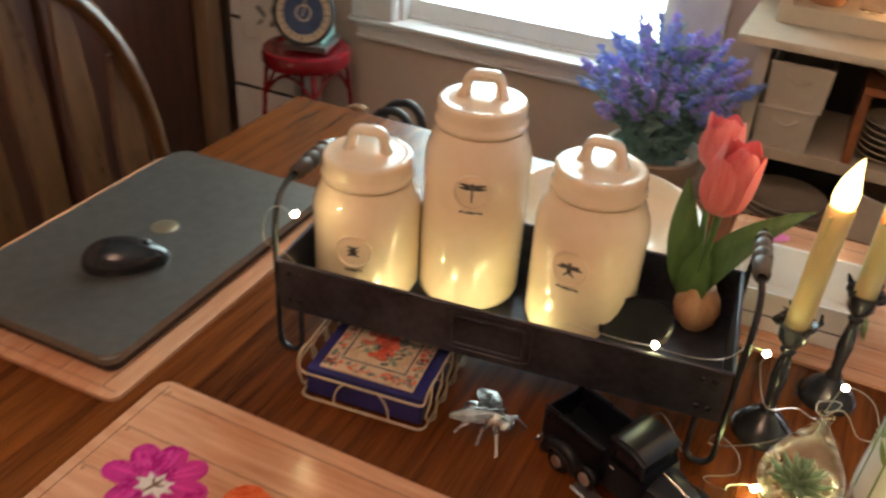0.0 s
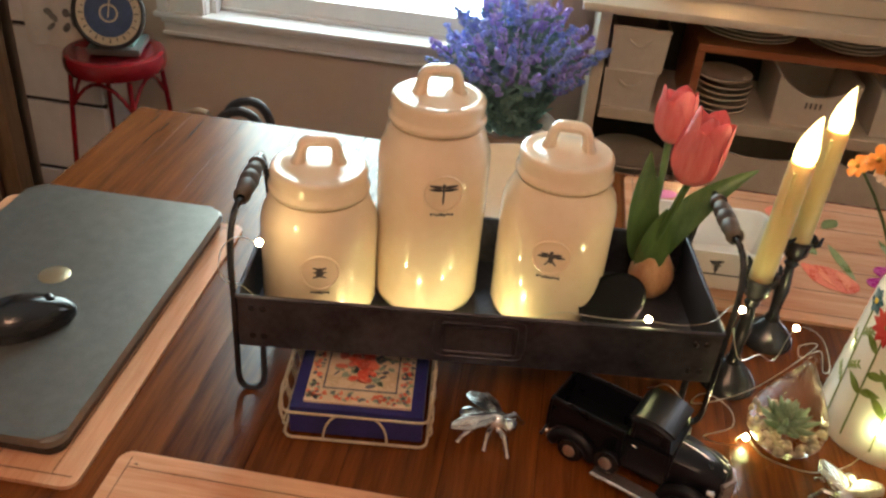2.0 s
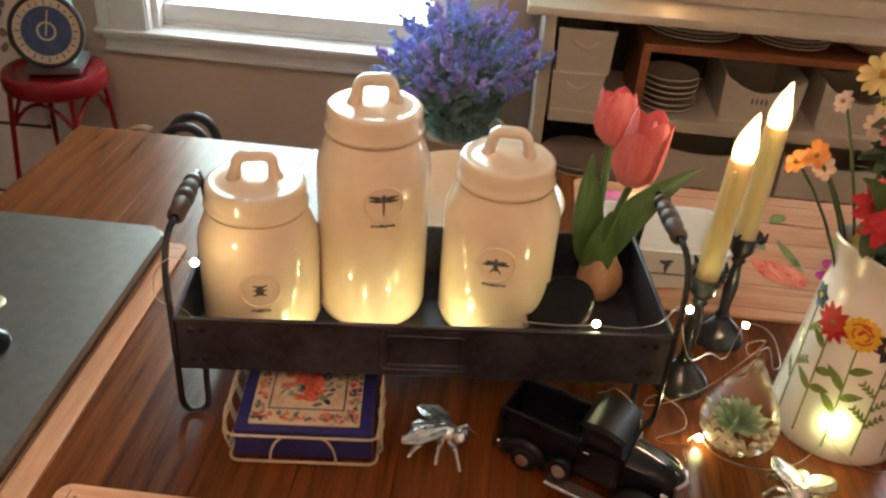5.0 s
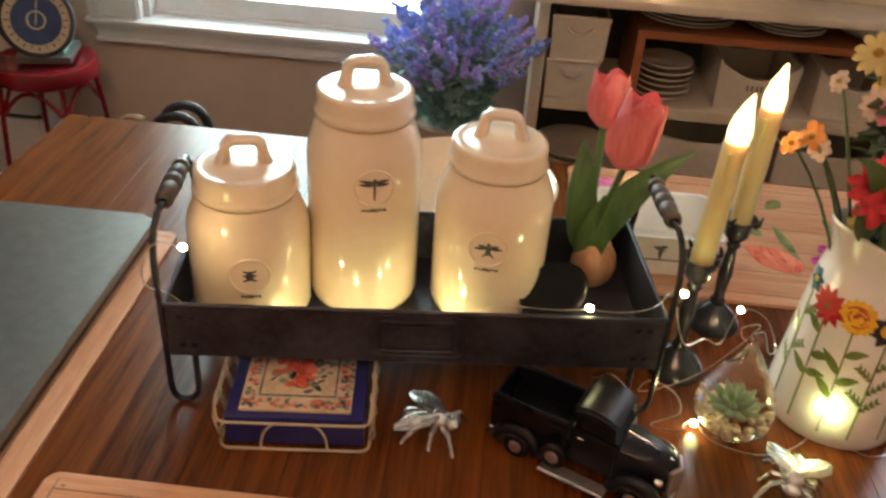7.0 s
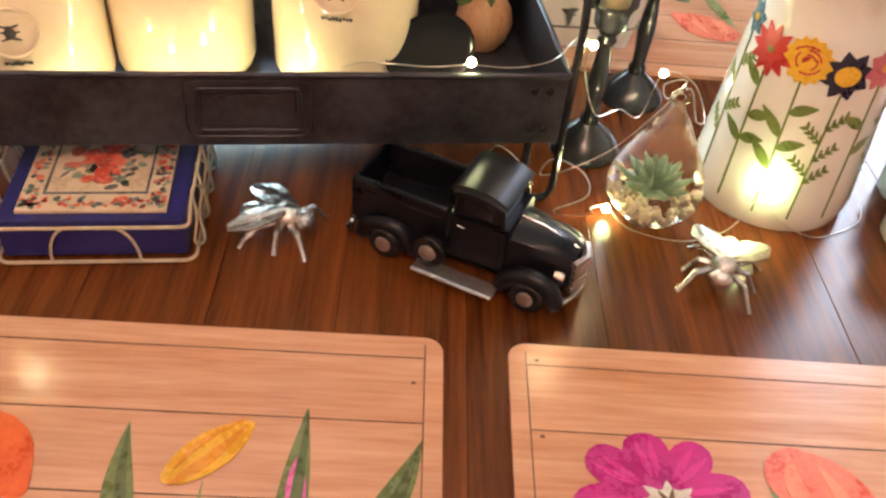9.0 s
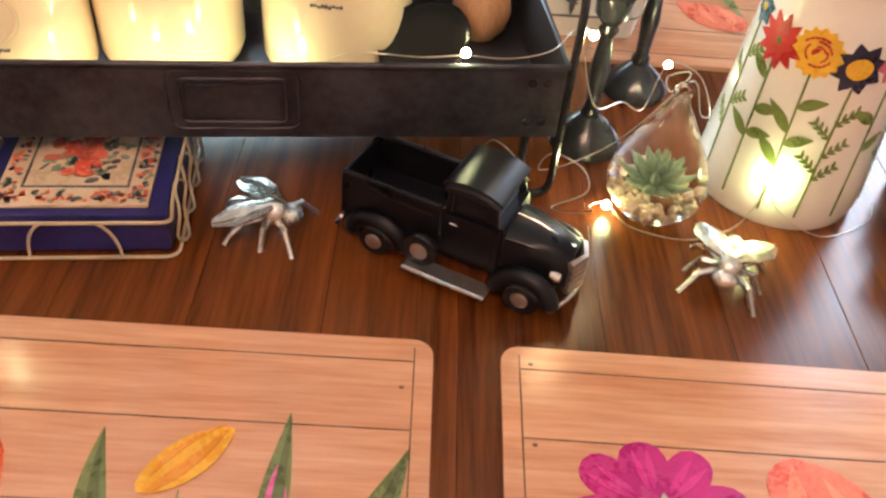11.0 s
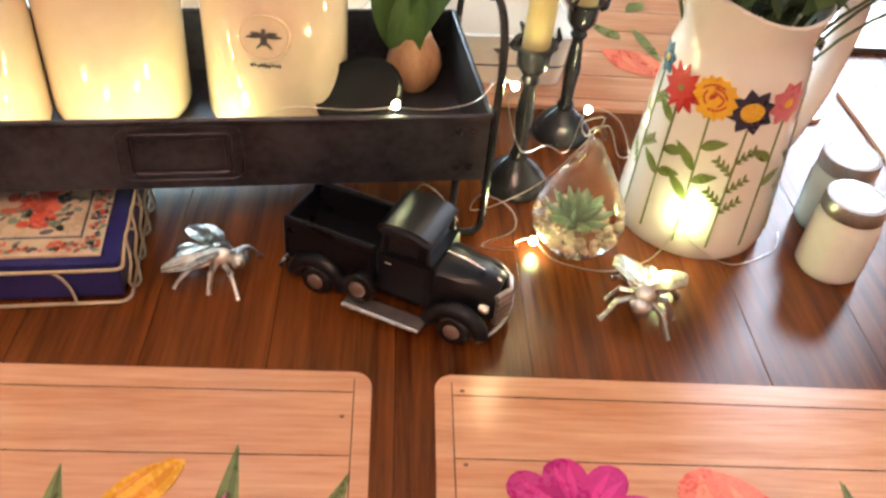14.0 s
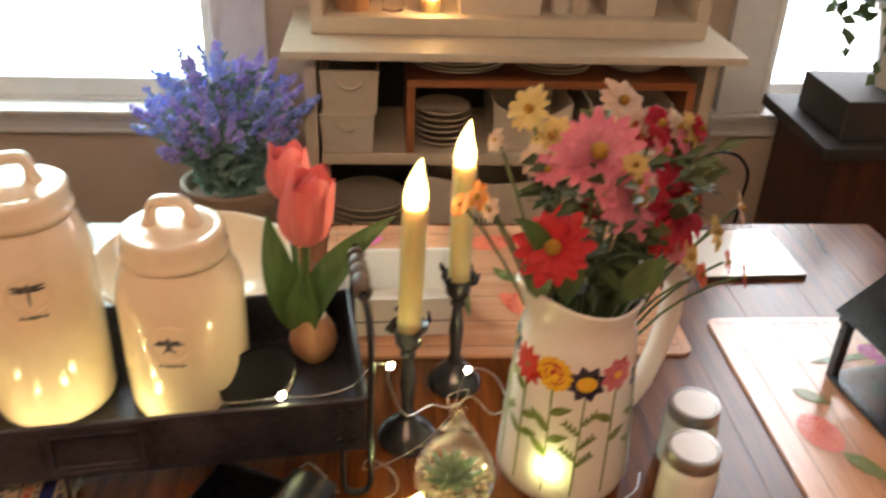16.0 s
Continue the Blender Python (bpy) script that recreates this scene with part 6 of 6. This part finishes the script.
bm = side_prism(B(), [(-0.038, 0.0142), (0.052, 0.0142), (0.040, 0.05), (0.022, 0.120), (0.020, 0.192), (-0.020, 0.192), (-0.034, 0.10)], -0.036, 0.036)
bmesh.ops.rotate(bm, verts=bm.verts, matrix=Matrix.Rotation(radians(90), 3, "Z"))
part("body", bm, M_TEAL, sc)
DM = pose(0, -0.044, 0.082, 76)
rim = part("dial_rim", bm_lathe(B(), [(0.058, -0.006), (0.066, -0.006), (0.068, 0.0), (0.067, 0.008), (0.063, 0.010), (0.060, 0.006), (0.060, 0.0)], 44, DM), M_DARK, sc)
face = part("dial", bm_lathe(B(), [(0, -0.004), (0.060, -0.004), (0.060, 0.002), (0, 0.002)], 40, DM), M_DIALC, sc, "cream dial with dark ticks")
part("blue_disc", bm_lathe(B(), [(0.0, 0.0022), (0.045, 0.0022), (0.045, 0.0030), (0, 0.0030)], 36, DM), M_DIALB, face)
part("ring", bm_lathe(B(), [(0.014, 0.0032), (0.0175, 0.0032), (0.0175, 0.0042), (0.014, 0.0042), (0.014, 0.0032)], 32, DM), M_DIALC, face)
bm = B()
for k in range(24):
    bm_box(bm, -0.0012, 0.0012, 0.0475, 0.052 if k % 2 else 0.056, 0.0022, 0.0028, 0, DM @ pose(0, 0, 0, 0, 0, 15 * k))
part("tick_marks", bm, M_INK, face)
part("needle", bm_box(B(), -0.0012, 0.0012, -0.008, 0.038, 0.0045, 0.0055, 0, DM @ pose(0, 0, 0, 0, 0, -8)), M_DIALC, face)
part("weighing_plate", bm_lathe(B(), [(0, 0.193), (0.03, 0.193), (0.062, 0.200), (0.062, 0.203), (0, 0.198)], 32), M_TEAL, sc)

# ---- white cabinet with a printed towel, armoire ----
wc = thing("white_cabinet", pose(-0.985, 1.60, 0), "narrow white cabinet with dark drawer gaps", "cabinet")
part("carcass", bm_box(B(), -0.105, 0.080, 0.10, 0.19, 0, 1.3, 0.003), M_TRIM, wc)
for k in range(7):
    z = 0.02 + 0.165 * k
    dr = part("drawer_front", bm_box(B(), -0.100, 0.075, 0.088, 0.0995, z, z + 0.155, 0.002), M_TRIM, wc)
    part("drawer_gap", bm_box(B(), -0.104, 0.079, 0.094, 0.0998, z + 0.1555, z + 0.1645), M_DARK, wc)
tw = thing("printed_towel", pose(-0.975, 1.683, 0.64), "white cotton towel printed with grey farm animals", "towel")
bm = B()
grid = [[bm.verts.new((-0.075 + 0.15 * i / 14, -0.004 - 0.003 * math.sin(i * 1.1) * (1 - j / 16), 0.30 * j / 16)) for i in range(15)] for j in range(17)]
back = [[bm.verts.new((v.co.x, v.co.y + 0.0025, v.co.z)) for v in row] for row in grid]
for a, sgn in ((grid, 1), (back, -1)):
    for j in range(16):
        for i in range(14):
            q = (a[j][i], a[j][i + 1], a[j + 1][i + 1], a[j + 1][i])
            bm.faces.new(q if sgn > 0 else q[::-1])
part("cloth", bm, vary(node_mat("white_cotton", (0.7, 0.68, 0.63), 0.9), (0.64, 0.62, 0.57), (0.75, 0.73, 0.68), 20, bump=0.15), tw)
bm = B()
rnd = random.Random(3)
for cz, w, hh in ((0.06, 0.04, 0.035), (0.12, 0.034, 0.026), (0.165, 0.026, 0.02), (0.20, 0.016, 0.016)):
    for k in range(9):
        bm_prism(bm, blob(rnd.uniform(-w, w) * 0.7, cz + rnd.uniform(-hh, hh) * 0.5, rnd.uniform(0.006, 0.014), rnd.uniform(0.003, 0.009), rnd.uniform(0, 180), n=9), 0, 0.0012 + 0.0001 * k, Matrix(((1, 0, 0, 0.01), (0, 0, -1, -0.0075), (0, 1, 0, 0), (0, 0, 0, 1))))
part("animal_print", bm, vary(node_mat("grey_print", (0.2, 0.19, 0.18), 0.8), (0.08, 0.08, 0.08), (0.34, 0.33, 0.31), 90), tw)

arm = thing("armoire", pose(-1.29, 1.40, 0), "tall dark cherry wood armoire with a pale edge post", "armoire")
part("carcass", bm_box(B(), -0.20, 0.155, -0.25, 0.30, 0, 2.0, 0.004), M_DARKWOOD, arm)
for z0, z1 in ((0.08, 0.85), (0.9, 1.9)):
    part("side_panel", bm_box(B(), 0.1555, 0.168, -0.20, 0.20, z0, z1, 0.004), M_DARKWOOD, arm)
    part("door", bm_box(B(), -0.18, 0.13, -0.268, -0.2505, z0, z1, 0.004), M_DARKWOOD, arm)
M_OAK = vary(node_mat("pale_oak", (0.26, 0.16, 0.09), 0.45), (0.18, 0.10, 0.05), (0.33, 0.21, 0.12), 8, (8, 8, 0.6), 0.08)
part("edge_post", bm_box(B(), 0.1556, 0.20, 0.215, 0.262, 0, 2.0, 0.005), M_OAK, arm, "pale oak corner post")

# ---- bow-back chair at the table's end ----
M_CHAIR = vary(node_mat("honey_oak", (0.2, 0.09, 0.035), 0.32), (0.045, 0.016, 0.005), (0.145, 0.058, 0.019), 7, (8, 8, 0.7), 0.08, (0.25, 0.4))
ch = thing("bow_back_chair", pose(-0.735, 0.80, 0), "honey oak bow-back chair with flat slats", "chair")
bm = B()
bm_prism(bm, [(x + 0.21, y) for x, y in round_rect(0.42, 0.44, 0.10, 8)], 0.43, 0.46)
bmesh.ops.bevel(bm, geom=[e for e in bm.edges if abs(e.verts[0].co.z - e.verts[1].co.z) < 1e-5], offset=0.008, segments=3, affect="EDGES")
part("seat", bm, M_CHAIR, ch)
for x, y, dx, dy in ((0.06, -0.16, -0.04, -0.04), (0.06, 0.16, -0.04, 0.04), (0.36, -0.16, 0.03, -0.04), (0.36, 0.16, 0.03, 0.04)):
    part("leg", bm_tube(B(), [(x, y, 0.43), (x + dx * 0.5, y + dy * 0.5, 0.22), (x + dx, y + dy, 0.0)], [0.017, 0.021, 0.013], 12), M_CHAIR, ch)
for y in (-0.175, 0.175):
    part("stretcher", bm_tube(B(), [(0.04, y, 0.2), (0.2, y, 0.2), (0.375, y, 0.2)], [0.009, 0.013, 0.009], 10), M_CHAIR, ch)
def bow(a):
    return Vector((-0.02 * max(0, math.sin(a)) - 0.005, 0.272 * abs(math.cos(a)) ** 0.85 * (1 if math.cos(a) > 0 else -1), 0.60 + 0.405 * math.sin(a) ** 0.9 if math.sin(a) > 0 else 0.60))
pts = [Vector((0.03, 0.225, 0.455)), Vector((0.012, 0.262, 0.53))] + [bow(math.pi * k / 22) for k in range(23)] + [Vector((0.012, -0.262, 0.53)), Vector((0.03, -0.225, 0.455))]
bm = bm_tube(B(), pts, 0.0135, 12, flat=1.35)
part("bow", bm, M_CHAIR, ch, "bent oak bow")
for k in range(6):
    y = -0.1875 + 0.075 * k
    yt = y * 1.16
    zt = 0.60 + 0.405 * max(0.02, 1 - (abs(yt) / 0.272) ** (1 / 0.425)) ** 0.5 - 0.006
    w = 0.023
    part("slat", bm_blade(B(), [(0.03, y, 0.458), (0.016, y + (yt - y) * 0.3, 0.458 + (zt - 0.458) * 0.35), (0.0, y + (yt - y) * 0.65, 0.458 + (zt - 0.458) * 0.68), (-0.016, yt, zt)], [w * 0.55, w * 0.95, w * 1.15, w * 0.6], 0.0, (1, 0, 0.05), 0.009), M_CHAIR, ch)

# ---- black handbag on a side stool behind the table ----
ss = thing("side_stool", pose(-0.535, 1.42, 0), "plain dark wooden side stool behind the table", "stool")
part("seat", bm_box(B(), -0.14, 0.14, -0.10, 0.10, 0.423, 0.448, 0.004), M_DARKWOOD, ss)
for sx in (-1, 1):
    for sy in (-1, 1):
        part("leg", bm_box(B(), *span(sx * 0.12, sx * 0.09), *span(sy * 0.08, sy * 0.05), 0, 0.4228, 0.002), M_DARKWOOD, ss)
M_BAG = vary(node_mat("black_leather", (0.02, 0.02, 0.022), 0.4), (0.014, 0.014, 0.016), (0.035, 0.035, 0.04), 60, bump=0.2)
bag = thing("handbag", pose(-0.535, 1.42, 0.4485), "black leather handbag with looped handles", "handbag")
part("body", bm_box(B(), -0.12, 0.12, -0.05, 0.05, 0, 0.17, 0.02), M_BAG, bag)
for y in (-0.02, 0.025):
    part("handle", bm_tube(B(), arc((0.0, y, 0.165), (-0.01, y, 0.230), (0.045, y, 0.236), 6) + arc((0.045, y, 0.236), (0.085, y, 0.236), (0.085, y, 0.165), 6)[1:], 0.008, 8), M_BAG, bag)
part("clasp", bm_tube(B(), arc((-0.075, -0.01, 0.165), (-0.06, -0.01, 0.232), (-0.02, -0.01, 0.215), 6), 0.009, 8), M_OAK, bag, "tan leather strap")

# ---- dark cabinet, black box and potted ivy by the second window ----
dc = thing("dark_cabinet", pose(1.325, 1.58, 0) @ Matrix.Diagonal((1, 1, 0.947, 1)), "dark cherry cabinet with open shelves", "cabinet")
part("side", bm_box(B(), -0.310, -0.285, -0.06, 0.19, 0, 0.775, 0.003), M_DARKWOOD, dc)
part("side", bm_box(B(), 0.285, 0.31, -0.06, 0.19, 0, 0.775, 0.003), M_DARKWOOD, dc)
part("top", bm_box(B(), -0.350, 0.34, -0.085, 0.195, 0.7752, 0.800, 0.004), M_DARK, dc, "black cabinet top")
part("back", bm_box(B(), -0.2848, 0.2848, 0.178, 0.189, 0, 0.775), M_DARKWOOD, dc)
part("stile", bm_box(B(), -0.2848, -0.10, -0.058, -0.04, 0.0, 0.775, 0.002), M_DARKWOOD, dc)
for z in (0.08, 0.50, 0.68):
    part("shelf", bm_box(B(), -0.0998, 0.2848, -0.055, 0.177, z, z + 0.02, 0.002), M_ORANGEWOOD, dc)
for k in range(3):
    tf = thing("folded_cloth", pose(1.375, 1.60, 0.4934 + 0.034 * k), "folded cream cloth in the dark cabinet", "cloth", "folded cloths")
    part("cloth", bm_box(B(), -0.13 + 0.004 * k, 0.13, -0.10, 0.09, 0, 0.033, 0.012), M_BIN, tf)
bb = thing("black_box", pose(1.145, 1.60, 0.7585), "black painted wooden box on the dark cabinet", "box")
part("box", bm_box(B(), -0.135, 0.16, -0.075, 0.10, 0, 0.072, 0.004), M_DARK, bb)
part("label_plate", bm_box(B(), 0.05, 0.11, -0.079, -0.0755, 0.02, 0.05, 0.001), M_ZINC, bb)
M_IVY = vary(node_mat("ivy_leaf", (0.06, 0.12, 0.04), 0.4), (0.03, 0.07, 0.02), (0.1, 0.17, 0.06), 30)
iv = thing("potted_ivy", pose(1.16, 1.61, 0.8312), "trailing green ivy in a white pot", "plant")
part("pot", bm_lathe(B(), [(0, 0), (0.06, 0), (0.085, 0.13), (0.09, 0.132), (0.09, 0.145), (0.08, 0.145), (0.07, 0.12), (0, 0.12)], 32), M_PITCH, iv)
rnd = random.Random(31)
bm, bs = B(), B()
for k in range(26):
    a = rnd.uniform(0, 6.283)
    o = Vector((math.cos(a), math.sin(a), 0))
    L = rnd.uniform(0.10, 0.17)
    path = arc((0.05 * o.x, 0.05 * o.y, 0.13), (0.13 * o.x, 0.13 * o.y, 0.26), (L * o.x, L * o.y, rnd.uniform(0.05, 0.2)), 9)
    bm_tube(bs, path, 0.0012, 4)
    for p in path[1:]:
        for t in range(2):
            d = Vector((rnd.uniform(-1, 1), rnd.uniform(-1, 1), rnd.uniform(-0.6, 0.6))).normalized()
            bm_blade(bm, [p, p + d * 0.012, p + d * 0.028], [0.002, 0.011, 0.001], 0.2, (rnd.uniform(-0.5, 0.5), -1, 0.6), 0.0004)
tagged(part("leaves", bm, M_IVY, iv), kind="stuff")
tagged(part("vines", bs, M_IVY, iv), kind="stuff")

# ---- thin metal chair between hutch and cabinet ----
mc = thing("metal_chair", pose(0.885, 1.64, 0), "thin dark metal chair with a round hoop back", "chair")
part("hoop", bm_tube(B(), [(-0.05, 0.06, 0.42)] + [(0.062 * math.cos(a) , 0.06, 0.60 + 0.062 * math.sin(a)) for a in (math.pi * (1 - k / 14) for k in range(15))] + [(0.05, 0.06, 0.42)], 0.0035, 8), M_IRON, mc)
part("seat", bm_lathe(B(), [(0, 0.405), (0.075, 0.405), (0.077, 0.412), (0.075, 0.42), (0, 0.42)], 28), M_IRON, mc)
for k in range(4):
    a = radians(90 * k + 45)
    part("leg", bm_tube(B(), [(0.06 * math.cos(a), 0.06 * math.sin(a), 0.405), (0.075 * math.cos(a), 0.075 * math.sin(a), 0)], 0.005, 8), M_IRON, mc)
